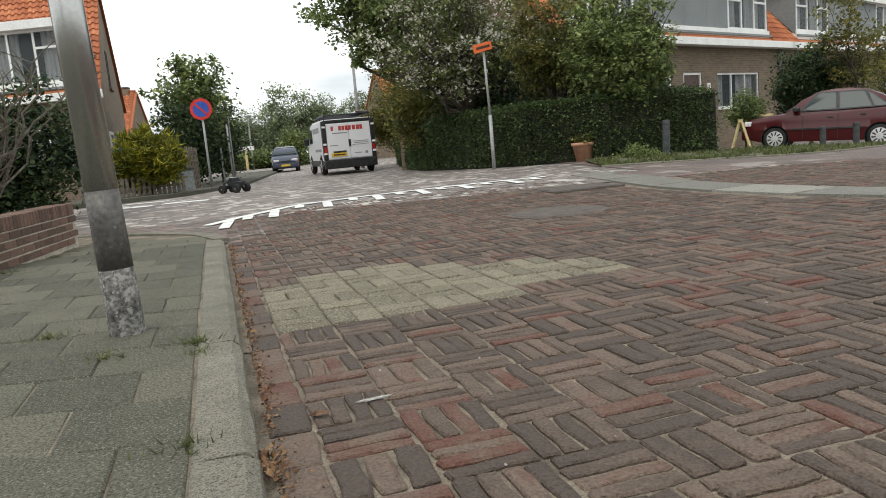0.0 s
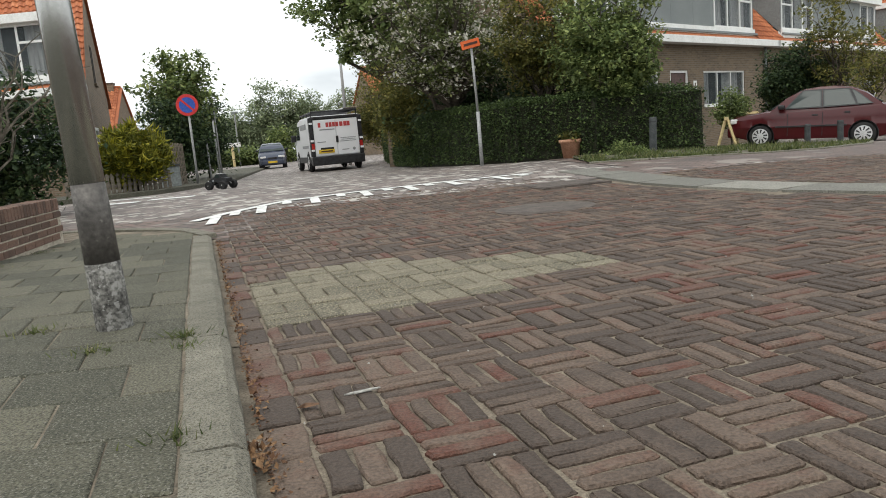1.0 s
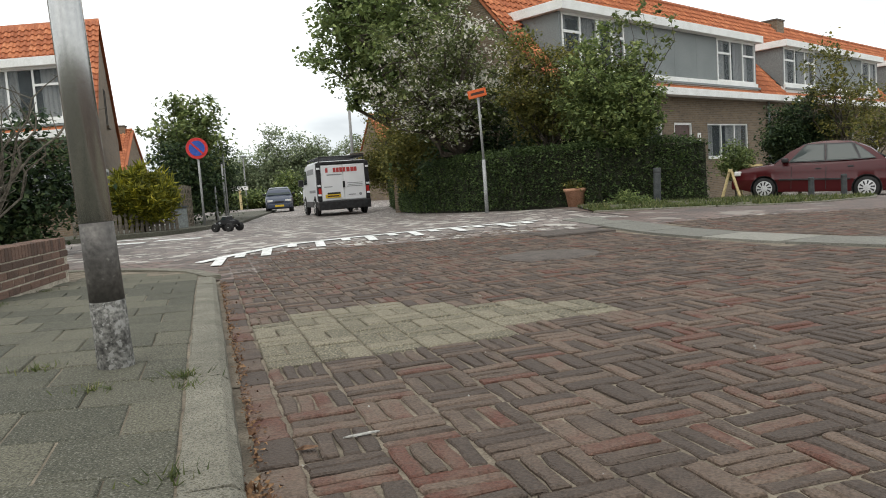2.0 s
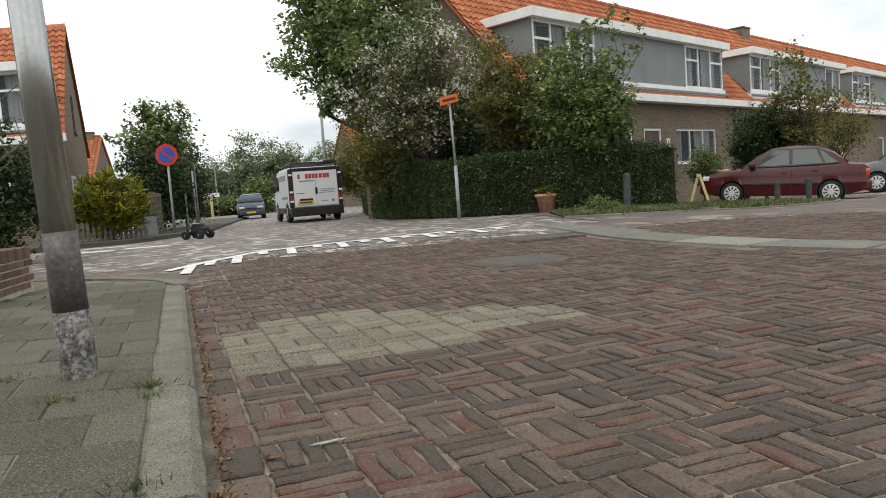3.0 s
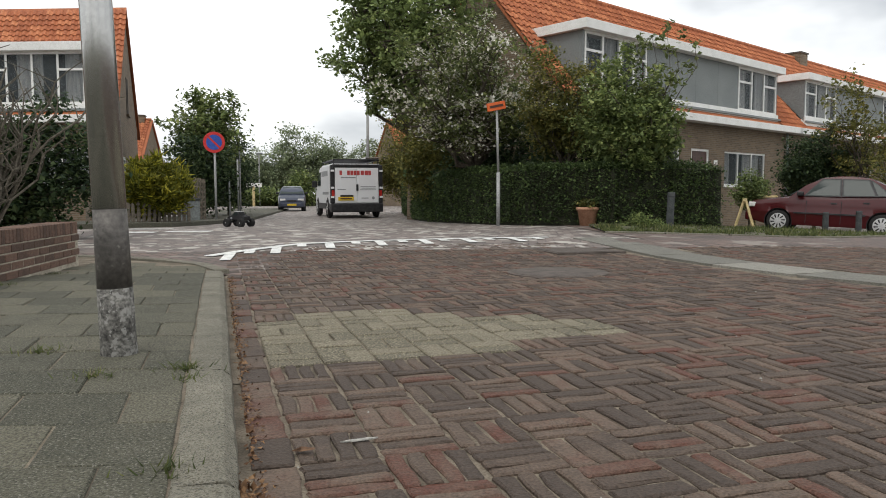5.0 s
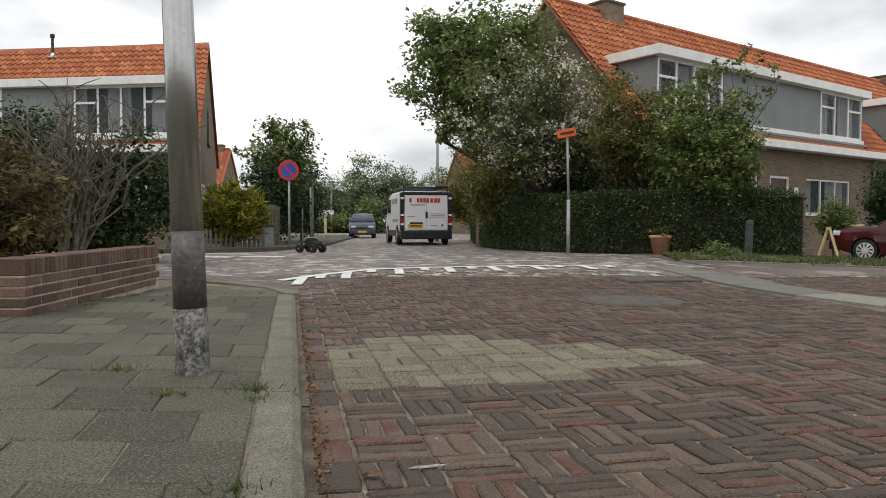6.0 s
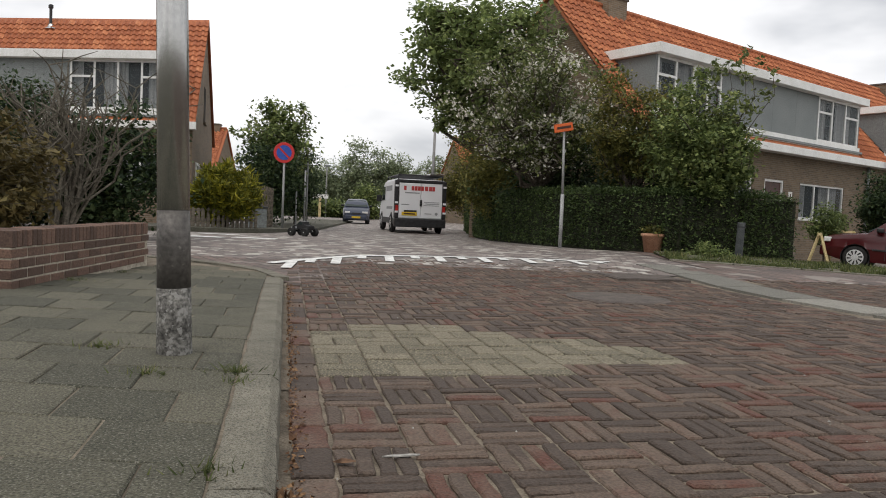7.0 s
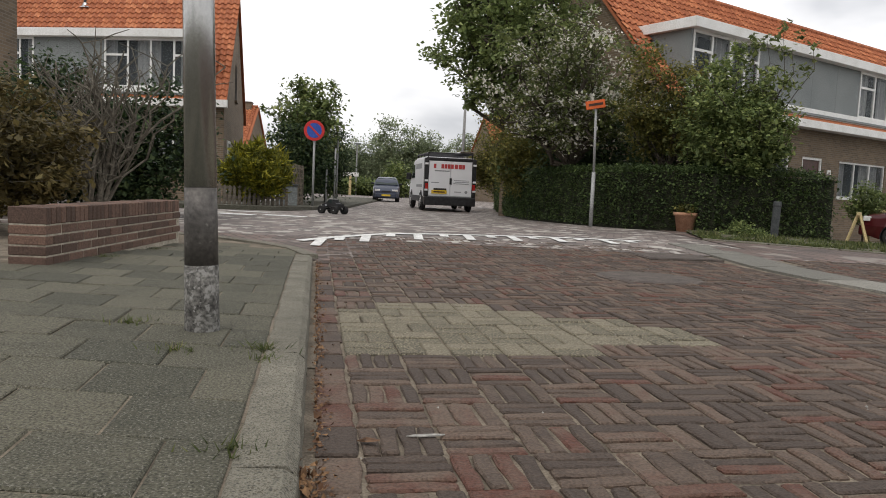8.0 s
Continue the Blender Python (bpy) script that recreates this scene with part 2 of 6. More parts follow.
M_PETAL = leaf_mat("blossom", (0.616, 0.582, 0.504), (0.784, 0.750, 0.672), (0.880, 0.874, 0.829))
M_GRASS = leaf_mat("grass_blade", (0.062, 0.083, 0.027), (0.125, 0.145, 0.047), (0.20, 0.195, 0.085))
M_SOIL = mat("soil", (0.06, 0.05, 0.035), (0.12, 0.10, 0.07), scale=5, rough=0.95, bump=0.7, bscale=40, coord="World", fleck=((0.08, 0.12, 0.04), 6, 0.55))
M_WOOD = mat("weathered_wood", (0.13, 0.11, 0.085), (0.22, 0.19, 0.15), scale=12, rough=0.9, bump=0.4, bscale=60)
M_WOODPALE = mat("pale_yellow_wood", (0.50, 0.39, 0.19), (0.64, 0.52, 0.28), scale=8, rough=0.7, bump=0.2, bscale=40)
M_BOLLARD = mat("bollard_dark", (0.035, 0.04, 0.042), (0.07, 0.075, 0.075), scale=9, rough=0.8, bump=0.3, bscale=50)
M_TERRA = mat("terracotta", (0.33, 0.17, 0.10), (0.45, 0.25, 0.16), scale=8, rough=0.85, bump=0.2, bscale=60)
M_BLACK = mat("black_plastic", (0.012, 0.012, 0.013), (0.03, 0.03, 0.032), scale=9, rough=0.5, bump=0.1)
M_RUBBER = mat("tyre_rubber", (0.012, 0.012, 0.012), (0.028, 0.027, 0.026), scale=14, rough=0.9, bump=0.2)
M_IRON = mat("cast_iron", (0.075, 0.062, 0.053), (0.12, 0.098, 0.084), scale=9, rough=0.75, bump=0.5, bscale=70, coord="World", metal=0.3)
M_DRYLEAF = mat("dry_leaf", (0.10, 0.05, 0.025), (0.22, 0.125, 0.06), scale=20, rough=0.9, bump=0.3, vary="island")


# ---- building helpers ----
def finish(bm, name, material, smooth=False):
    me = bpy.data.meshes.new(name)
    bmesh.ops.recalc_face_normals(bm, faces=bm.faces)
    bm.to_mesh(me)
    bm.free()
    me.materials.append(material)
    if smooth:
        for p in me.polygons:
            p.use_smooth = True
    return me


def part(name, bm, material, parent, label="", smooth=False):
    ob = new(name, finish(bm, name, material, smooth))
    ob.parent = parent
    return tagged(ob, label)


def thing(name, m, label, category, group="", kind=""):
    e = new(name)
    e.empty_display_size = 0.1
    e.matrix_world = m
    return tagged(e, label, category, group, kind)


def solid(name, bm, material, label, category, group="", kind="", m=None, smooth=False):
    ob = new(name, finish(bm, name, material, smooth))
    if m is not None:
        ob.matrix_world = m
    return tagged(ob, label, category, group, kind)


def raw(name, verts, faces, material, parent=None, smooth=False):
    me = bpy.data.meshes.new(name)
    me.from_pydata(verts, [], faces)
    me.materials.append(material)
    if smooth:
        me.polygons.foreach_set("use_smooth", [True] * len(me.polygons))
    me.update()
    ob = new(name, me)
    ob.parent = parent
    return ob


def box(bm, x0, x1, y0, y1, z0, z1, bevel=0.0, m=None):
    r = bmesh.ops.create_cube(bm, size=1)
    vs = r["verts"]
    bmesh.ops.scale(bm, vec=(x1 - x0, y1 - y0, z1 - z0), verts=vs)
    bmesh.ops.translate(bm, vec=((x0 + x1) / 2, (y0 + y1) / 2, (z0 + z1) / 2), verts=vs)
    if bevel:
        es = list({e for v in vs for e in v.link_edges})
        g = bmesh.ops.bevel(bm, geom=es, offset=bevel, segments=2, affect="EDGES", profile=0.6)
        vs = list({v for f in g["faces"] for v in f.verts} | {v for v in vs if v.is_valid})
    if m is not None:
        bmesh.ops.transform(bm, matrix=m, verts=vs)
    return bm


def bx(*a, **k):
    return box(bmesh.new(), *a, **k)


def tube(bm, p0, p1, r0, r1, n=8, caps=True):
    p0, p1 = Vector(p0), Vector(p1)
    d = (p1 - p0)
    q = d.to_track_quat("Z", "Y").to_matrix()
    rings = []
    for p, r in ((p0, r0), (p1, r1)):
        rings.append([bm.verts.new(p + q @ Vector((r * math.cos(2 * math.pi * i / n), r * math.sin(2 * math.pi * i / n), 0))) for i in range(n)])
    for i in range(n):
        bm.faces.new((rings[0][i], rings[0][(i + 1) % n], rings[1][(i + 1) % n], rings[1][i]))
    if caps:
        bm.faces.new(rings[0][::-1])
        bm.faces.new(rings[1])
    return bm


def lathe(bm, prof, n=24, m=None):
    """Turn a profile of (radius, z) round the z axis."""
    rings = []
    for r, z in prof:
        rings.append([bm.verts.new((r * math.cos(2 * math.pi * i / n), r * math.sin(2 * math.pi * i / n), z)) for i in range(n)])
    for a, b in zip(rings, rings[1:]):
        for i in range(n):
            bm.faces.new((a[i], a[(i + 1) % n], b[(i + 1) % n], b[i]))
    bm.faces.new(rings[0][::-1])
    bm.faces.new(rings[-1])
    if m is not None:
        bmesh.ops.transform(bm, matrix=m, verts=[v for ring in rings for v in ring])
    return bm


def prism(bm, pts, y0, y1):
    """Extrude an (x, z) outline from y0 to y1."""
    a = [bm.verts.new((x, y0, z)) for x, z in pts]
    b = [bm.verts.new((x, y1, z)) for x, z in pts]
    n = len(pts)
    for i in range(n):
        bm.faces.new((a[i], a[(i + 1) % n], b[(i + 1) % n], b[i]))
    bm.faces.new(a[::-1])
    bm.faces.new(b)
    return bm


def holed_wall(x0, x1, z0, z1, y0, y1, holes):
    """A wall along x of thickness y0..y1 with real openings (x0, x1, z0, z1)."""
    bm = bmesh.new()
    xs = sorted({x0, x1, *[h[0] for h in holes], *[h[1] for h in holes]})
    zs = sorted({z0, z1, *[h[2] for h in holes], *[h[3] for h in holes]})

    def inside(i, j):
        if not (0 <= i < len(xs) - 1 and 0 <= j < len(zs) - 1):
            return False
        cx, cz = (xs[i] + xs[i + 1]) / 2, (zs[j] + zs[j + 1]) / 2
        return not any(h[0] < cx < h[1] and h[2] < cz < h[3] for h in holes)
    vs = {}

    def v(i, j, y):
        k = (i, j, y)
        if k not in vs:
            vs[k] = bm.verts.new((xs[i], y, zs[j]))
        return vs[k]
    for i in range(len(xs) - 1):
        for j in range(len(zs) - 1):
            if not inside(i, j):
                continue
            bm.faces.new((v(i, j, y0), v(i + 1, j, y0), v(i + 1, j + 1, y0), v(i, j + 1, y0)))
            bm.faces.new((v(i, j + 1, y1), v(i + 1, j + 1, y1), v(i + 1, j, y1), v(i, j, y1)))
            for di, dj, a, b in ((-1, 0, (i, j), (i, j + 1)), (1, 0, (i + 1, j), (i + 1, j + 1)), (0, -1, (i, j), (i + 1, j)), (0, 1, (i, j + 1), (i + 1, j + 1))):
                if not inside(i + di, j + dj):
                    bm.faces.new((v(*a, y0), v(*b, y0), v(*b, y1), v(*a, y1)))
    return bm


def sstep(a, b, x):
    t = min(1.0, max(0.0, (x - a) / (b - a)))
    return t * t * (3 - 2 * t)


def gz(x, y):
    """Height of the carriageway: level by the kerb, up a ramp to the raised junction, then gently falling."""
    z = 0.06 * sstep(6.6, 9.2, y) - 0.022 * max(0.0, min(y, 26) - 13)
    return z - 0.045 * max(0.0, min(x, 12) - 4.5) * sstep(5, 10, y)


RIGHT, UP_ROAD = Vector((0.978, 0.208)), Vector((-0.208, 0.978))
KERB0 = Vector((-0.315, 1.46))


def kerb_xy(u, v):
    p = KERB0 + RIGHT * u + UP_ROAD * v
    return p.x, p.y

# ---- ground, road and pavement ----
def sheet(name, xs, ys, h, material, keep=lambda x, y: True):
    verts, faces, idx = [], [], {}
    for i, x in enumerate(xs):
        for j, y in enumerate(ys):
            idx[i, j] = len(verts)
            verts.append((x, y, h(x, y)))
    for i in range(len(xs) - 1):
        for j in range(len(ys) - 1):
            if keep((xs[i] + xs[i + 1]) / 2, (ys[j] + ys[j + 1]) / 2):
                faces.append((idx[i, j], idx[i + 1, j], idx[i + 1, j + 1], idx[i, j + 1]))
    return raw(name, verts, faces, material)


near = [i * 0.5 for i in range(-60, 97)]
gx = [-3000, -900, -300, -120, -60, *near, 80, 150, 400, 1200, 3000]
gy = [-3000, -900, -300, -100, -40, -12, -6, *[i * 0.5 for i in range(-6, 125)], 90, 150, 400, 1200, 3000]
tagged(sheet("ground", gx, gy, lambda x, y: gz(x, y) - 0.075, M_SOIL), "dark soil and grass round the paved junction", "ground", kind="structure")

xs = [i * 0.5 for i in range(-44, 73)]


def in_bricks(x, y):
    d = Vector((x, y)) - KERB0
    u, v = d.dot(RIGHT), d.dot(UP_ROAD)
    return -0.1 < u < 7.7 and v < 6.9


tagged(sheet("road", xs, [8.0 + i * 0.4 for i in range(-1, 130)], lambda x, y: gz(x, y), M_PLATEAU, lambda x, y: -22 < x < 30 and y > 8.0 ),
       "raised junction paved in mixed grey and pink bricks", "road", kind="structure")
tagged(sheet("side_road", [2.9 + i * 0.4 for i in range(0, 70)], [-3 + i * 0.4 for i in range(0, 52)], lambda x, y: gz(x, y) + (0.008 if y > 7.9 else -0.014), M_ROADFAR, lambda x, y: x > (2.75 + max(0, (6 - y)) * 0.16 if y < 9.0 else 3.2)),
       "red brick carriageway beyond the concrete gutter", "road", kind="structure")
tagged(sheet("cross_road", [-22 + i * 0.5 for i in range(0, 45)], [6.0 + i * 0.25 for i in range(0, 9)], lambda x, y: gz(x, y) + (0.0 if y > 7.9 else -0.002), M_ROADFAR, lambda x, y: x < -0.9),
       "dark red brick side street", "road", kind="structure")
bed = sheet("road_bed", [-4.5 + i * 0.25 for i in range(0, 56)], [-2.5 + i * 0.25 for i in range(0, 46)], lambda x, y: gz(x, y) - 0.0086, M_SAND, in_bricks)
strip_v, strip_f = [], []
for k in range(46):
    for u in (-0.1, 0.22):
        x, y = kerb_xy(u, -2.4 + k * 0.2)
        strip_v.append((x, y, gz(x, y) - 0.0125))
    if k:
        strip_f.append((2 * k - 2, 2 * k - 1, 2 * k + 1, 2 * k))
tagged(raw("gutter_bed", strip_v, strip_f, M_SAND, bed), "gritty sand along the kerb")
tagged(bed, "sand bed with gritty joints between road bricks", "road", kind="structure")


def brick_verts(w, d, rng, h=0.05, wob=0.0052, c=0.0048, worn=0.0055):
    """A paving brick with chipped corners and a ragged outline, top at z = 0."""
    a, b, r = w / 2, d / 2, min(worn, d * 0.25)
    if w >= d:
        ring = [(-a + r, -b), (-a * 0.3, -b), (a * 0.35, -b), (a - r, -b), (a, -b + r), (a, b - r), (a - r, b), (a * 0.3, b), (-a * 0.4, b), (-a + r, b), (-a, b - r), (-a, -b + r)]
    else:
        ring = [(-a + r, -b), (a - r, -b), (a, -b + r), (a, -b * 0.35), (a, b * 0.3), (a, b - r), (a - r, b), (-a + r, b), (-a, b - r), (-a, b * 0.35), (-a, -b * 0.3), (-a, -b + r)]
    ring = [(x + rng.uniform(-wob, wob), y + rng.uniform(-wob, wob)) for x, y in ring]
    fx, fy = (a - c) / a, (b - c) / b
    out = [(x, y, -h) for x, y in ring] + [(x, y, -c) for x, y in ring]
    return out + [(x * fx + rng.uniform(-0.001, 0.001), y * fy + rng.uniform(-0.001, 0.001), rng.uniform(-0.002, 0.0015)) for x, y in ring]


BRICK_FACES = [(k, (k + 1) % 12, 12 + (k + 1) % 12, 12 + k) for k in range(12)] + [(12 + k, 12 + (k + 1) % 12, 24 + (k + 1) % 12, 24 + k) for k in range(12)] + [tuple(range(24, 36))]


class Pieces:
    """Collects many pieces into one mesh."""

    def __init__(self):
        self.v, self.f = [], []

    def add(self, verts, faces, m):
        n = len(self.v)
        self.v += [tuple(m @ Vector(p)) for p in verts]
        self.f += [tuple(i + n for i in f) for f in faces]


rng = random.Random(5)
PATCH = [(-0.47, 2.72), (-0.62, 3.44), (-0.50, 3.82), (-0.05, 4.12), (0.5, 3.78), (1.28, 3.5), (0.74, 3.14), (0.21, 2.78)]


def in_poly(x, y, poly):
    c = False
    for (x0, y0), (x1, y1) in zip(poly, poly[1:] + poly[:1]):
        if (y0 > y) != (y1 > y) and x < (x1 - x0) * (y - y0) / (y1 - y0) + x0:
            c = not c
    return c


B = 0.206
GUTTER = [(2.72, 9.35), (2.82, 8.2), (2.96, 7.2), (3.14, 6.3), (3.38, 5.45), (3.76, 4.65), (4.2, 3.95), (4.7, 3.3), (5.3, 2.7)]


def on_gutter(x, y):
    for (x0, y0), (x1, y1) in zip(GUTTER, GUTTER[1:]):
        if y1 <= y <= y0:
            return abs(x - (x0 + (x1 - x0) * (y - y0) / (y1 - y0))) < 0.36
    return False


shared = [bpy.data.meshes.new("brick") for _ in range(8)]
for me in shared:
    me.from_pydata(brick_verts(0.193, 0.0432, rng), [], BRICK_FACES)
    me.materials.append(M_BRICK)
rest, pale = Pieces(), Pieces()
single = []
for i in range(0, 37):
    for j in range(-19, 34):
        u, v = 0.139 + (i + 0.5) * B, (j + 0.5) * B
        x, y = kerb_xy(u, v)
        flat = (i + j) % 2 == 0
        if y > 8.6 or on_gutter(x, y):
            continue
        four = rng.random() < 0.8
        if in_poly(x, y, PATCH) or (j in (6, 7, 8, 9) and i == 0):
            n = 2
            for k in range(n):
                o = (k + 0.5) / n * B - B / 2
                du, dv = (0, o) if flat else (o, 0)
                px, py = kerb_xy(u + du, v + dv)
                ang = math.atan2(0.208, 0.978) + (0 if flat else math.pi / 2)
                pale.add(brick_verts(0.199, 0.0965, rng, wob=0.003, c=0.005), BRICK_FACES, pose(px, py, gz(px, py) + rng.uniform(-0.003, 0.003), 0, 0, math.degrees(ang)))
            continue
        n = 4 if four else 3
        for k in range(n):
            o = (k + 0.5) / n * B - B / 2
            du, dv = (0, o) if flat else (o, 0)
            px, py = kerb_xy(u + du, v + dv)
            slope = (gz(px, py + 0.1) - gz(px, py - 0.1)) / 0.2
            ang = 12 + (0 if flat else 90) + rng.uniform(-1.6, 1.6)
            m = Matrix.Translation((px, py, gz(px, py) + rng.uniform(-0.003, 0.003))) @ pose(0, 0, 0, math.degrees(math.atan(slope)) + rng.uniform(-1.2, 1.2), rng.uniform(-0.8, 0.8), 0) @ pose(0, 0, 0, 0, 0, ang)
            if -2 <= j <= 5 and i <= 9 and four and len(single) < 296:
                single.append(m)
            else:
                rest.add(brick_verts(B - 0.013, B / n - 0.009, rng), BRICK_FACES, m)
# a stretcher course along the kerb
for j in range(-12, 33):
    px, py = kerb_xy(0.085 + rng.uniform(-0.004, 0.004), (j + 0.5) * 0.207)
    rest.add(brick_verts(0.098 + rng.uniform(-0.006, 0.004), 0.198, rng), BRICK_FACES, pose(px, py, gz(px, py) + rng.uniform(-0.004, 0.002), 0, rng.uniform(-2, 2), 12 + rng.uniform(-3, 3)))
tagged(raw("road_bricks", rest.v, rest.f, M_BRICK_J, bed), "worn purple-brown bricks in basket weave", kind="stuff")
tagged(raw("pale_blocks", pale.v, pale.f, M_PALE, bed), "patch of pale gravelly concrete blocks", kind="stuff")
for m in single:
    ob = new("brick", rng.choice(shared))
    ob.parent = bed
    ob.matrix_world = m


# pavement
def arc_y(x):
    """Far rim of the pavement, where it curves round to the side street."""
    return 7.6 - 0.75 * sstep(-3.2, -1.6, x) - 0.75 * sstep(-1.7, -1.15, x)


def pave_z(x, y):
    return max(gz(x, y), 0.0) + 0.068 - 0.045 * sstep(4.6, 6.6, y)


def in_pavement(x, y):
    d = Vector((x, y)) - KERB0
    return d.dot(RIGHT) < -0.128 and y < arc_y(x) - 0.1 and x > -9


us = [-8.6 + k * 0.3 for k in range(28)] + [-0.3, -0.09]
vs_ = [-3.6 + k * 0.2 for k in range(58)]
pv, pf = [], []
for u in us:
    for v in vs_:
        x, y = kerb_xy(u, v)
        y = min(y, arc_y(x) - 0.03)
        pv.append((x, y, pave_z(x, y) - 0.0072))
nv_ = len(vs_)
for a in range(len(us) - 1):
    for b in range(nv_ - 1):
        pf.append((a * nv_ + b, (a + 1) * nv_ + b, (a + 1) * nv_ + b + 1, a * nv_ + b + 1))
pbed = raw("pavement", pv, pf, M_SAND)
tagged(pbed, "concrete slab pavement with mossy sand joints", "pavement", kind="structure")


def slab_verts(w):
    """A paving slab, a little askew so that its sides follow the kerb."""
    return [(x - 0.255 * y, y, z) for x, y, z in brick_verts(w, 0.292, rng, 0.045, 0.0025, 0.005, 0.006)]


tile_mesh = []
for _ in range(6):
    me = bpy.data.meshes.new("tile")
    me.from_pydata(slab_verts(0.297), [], BRICK_FACES)
    me.materials.append(M_TILE)
    tile_mesh.append(me)
slabs = Pieces()
count = 0
ROW = Vector((0.9992, -0.04))
for j in range(-12, 22):
    for i in range(-28, 4):
        v = -0.046 + j * 0.303
        base = KERB0 + UP_ROAD * v - RIGHT * 0.133
        off = (-i - 0.5 + (0 if j % 2 else 0.5)) * 0.303
        w = 0.297
        if off < 0.03:
            continue
        if off < 0.14:
            continue
        lo = off - 0.1485
        if lo < 0.02:
            lo = 0.004
            w = off + 0.1485 - lo
            off = lo + w / 2
        p = base - ROW * off
        if not in_pavement(p.x - 0.05, p.y + 0.12) or (p.x < -2.62 and 4.2 < p.y):
            continue
        m = Matrix.Translation((p.x, p.y, pave_z(p.x, p.y) + rng.uniform(-0.004, 0.003))) @ pose(0, 0, 0, rng.uniform(-0.5, 0.5), rng.uniform(-0.5, 0.5), -2.3 + rng.uniform(-0.3, 0.3))
        if w > 0.29 and count < 290:
            count += 1
            ob = new("tile", rng.choice(tile_mesh))
            ob.parent = pbed
            ob.matrix_world = m
        else:
            slabs.add(slab_verts(w), BRICK_FACES, m)
# half slabs left beside the kerb
for j in range(-12, 22):
    p = KERB0 + UP_ROAD * (-0.046 + j * 0.303) - RIGHT * 0.133 - ROW * 0.077
    if j % 2 == 0 and in_pavement(p.x - 0.02, p.y + 0.12):
        slabs.add(slab_verts(0.146), BRICK_FACES, pose(p.x, p.y, pave_z(p.x, p.y), 0, 0, -2.3))
tagged(raw("slabs", slabs.v, slabs.f, M_TILE_J, pbed), "grey concrete paving slabs", kind="stuff")

# kerb stones
kerb = thing("kerb", pose(0, 0, 0), "rough pale concrete kerb with gritty worn top", "kerb", kind="structure")
cuts = [-2.6, -1.75, -0.9, -0.03, 0.96, 1.95, 2.94, 3.93, 4.66]
for a, b in zip(cuts, cuts[1:]):
    bm = bmesh.new()
    n = 10
    rows = []
    for k in range(n + 1):
        v = a + 0.006 + (b - a - 0.012) * k / n
        row = []
        for u, dz in ((-0.130, -0.12), (-0.130, -0.004), (-0.122, 0.0), (-0.025, -0.002), (0.0, -0.02), (0.012, -0.12)):
            x, y = kerb_xy(u + rng.uniform(-0.003, 0.003), v)
            row.append(bm.verts.new((x, y, pave_z(x, y) + dz + rng.uniform(-0.0025, 0.0025))))
        rows.append(row)
    for r0, r1 in zip(rows, rows[1:]):
        for q in range(5):
            bm.faces.new((r0[q], r0[q + 1], r1[q + 1], r1[q]))
    bm.faces.new(rows[0])
    bm.faces.new(rows[-1][::-1])
    part("kerb_stone", bm, M_KERB, kerb)
rim = [(-5.2, 7.62), (-4.0, 7.62), (-3.2, 7.6), (-2.65, 7.47), (-2.04, 7.12), (-1.62, 6.72), (-1.3, 6.05)]
for (x0, y0), (x1, y1) in zip(rim, rim[1:]):
    d = Vector((x1 - x0, y1 - y0))
    n2 = Vector((-d.y, d.x)).normalized() * 0.06
    bm = bmesh.new()
    lo, hi = [], []
    for t, s in ((0.01, -1), (0.99, -1), (0.99, 1), (0.01, 1)):
        p = Vector((x0, y0)) + d * t + n2 * s
        z = max(pave_z(p.x, p.y), gz(p.x, p.y) + 0.015)
        lo.append(bm.verts.new((p.x, p.y, z - 0.15)))
        hi.append(bm.verts.new((p.x, p.y, z + 0.004)))
    bm.faces.new(hi)
    for q in range(4):
        bm.faces.new((lo[q], lo[(q + 1) % 4], hi[(q + 1) % 4], hi[q]))
    part("edge_stone", bm, M_KERB, kerb)

# concrete gutter slabs
gutter = thing("gutter", pose(0, 0, 0), "strip of pale concrete gutter slabs across the road", "gutter", kind="structure")
for (x0, y0), (x1, y1) in zip(GUTTER, GUTTER[1:]):
    d = Vector((x1 - x0, y1 - y0))
    n2 = Vector((-d.y, d.x)).normalized() * 0.25
    bm = bmesh.new()
    lo, hi = [], []
    for t, s in ((0.012, -1), (0.988, -1), (0.988, 1), (0.012, 1)):
        p = Vector((x0, y0)) + d * t + n2 * s
        lo.append(bm.verts.new((p.x, p.y, gz(p.x, p.y) - 0.1)))
        hi.append(bm.verts.new((p.x, p.y, gz(p.x, p.y) + 0.012)))
    bm.faces.new(hi)
    for q in range(4):
        bm.faces.new((lo[q], lo[(q + 1) % 4], hi[(q + 1) % 4], hi[q]))
    part("gutter_slab", bm, M_SLAB, gutter)

# painted ramp marking: a line with long and short teeth
marking = thing("road_marking", pose(0, 0, 0), "white painted ramp line with long and short teeth", "road marking", kind="structure")
curve = [(-1.75, 7.55), (-1.46, 8.05), (-0.95, 8.75), (-0.3, 9.05), (0.3, 9.25), (0.85, 9.4), (1.5, 9.52), (2.2, 9.55)]


def paint(pts, up):
    """A painted quad draped on the road."""
    bm = bmesh.new()
    bm.faces.new([bm.verts.new((x, y, gz(x, y) + up)) for x, y in pts])
    bmesh.ops.subdivide_edges(bm, edges=bm.edges[:], cuts=3, use_grid_fill=True)
    for vert in bm.verts:
        vert.co.z = gz(vert.co.x, vert.co.y) + up
    g = bmesh.ops.extrude_face_region(bm, geom=bm.faces[:])
    bmesh.ops.translate(bm, vec=(0, 0, -0.004), verts=[e for e in g["geom"] if isinstance(e, bmesh.types.BMVert)])
    return bm


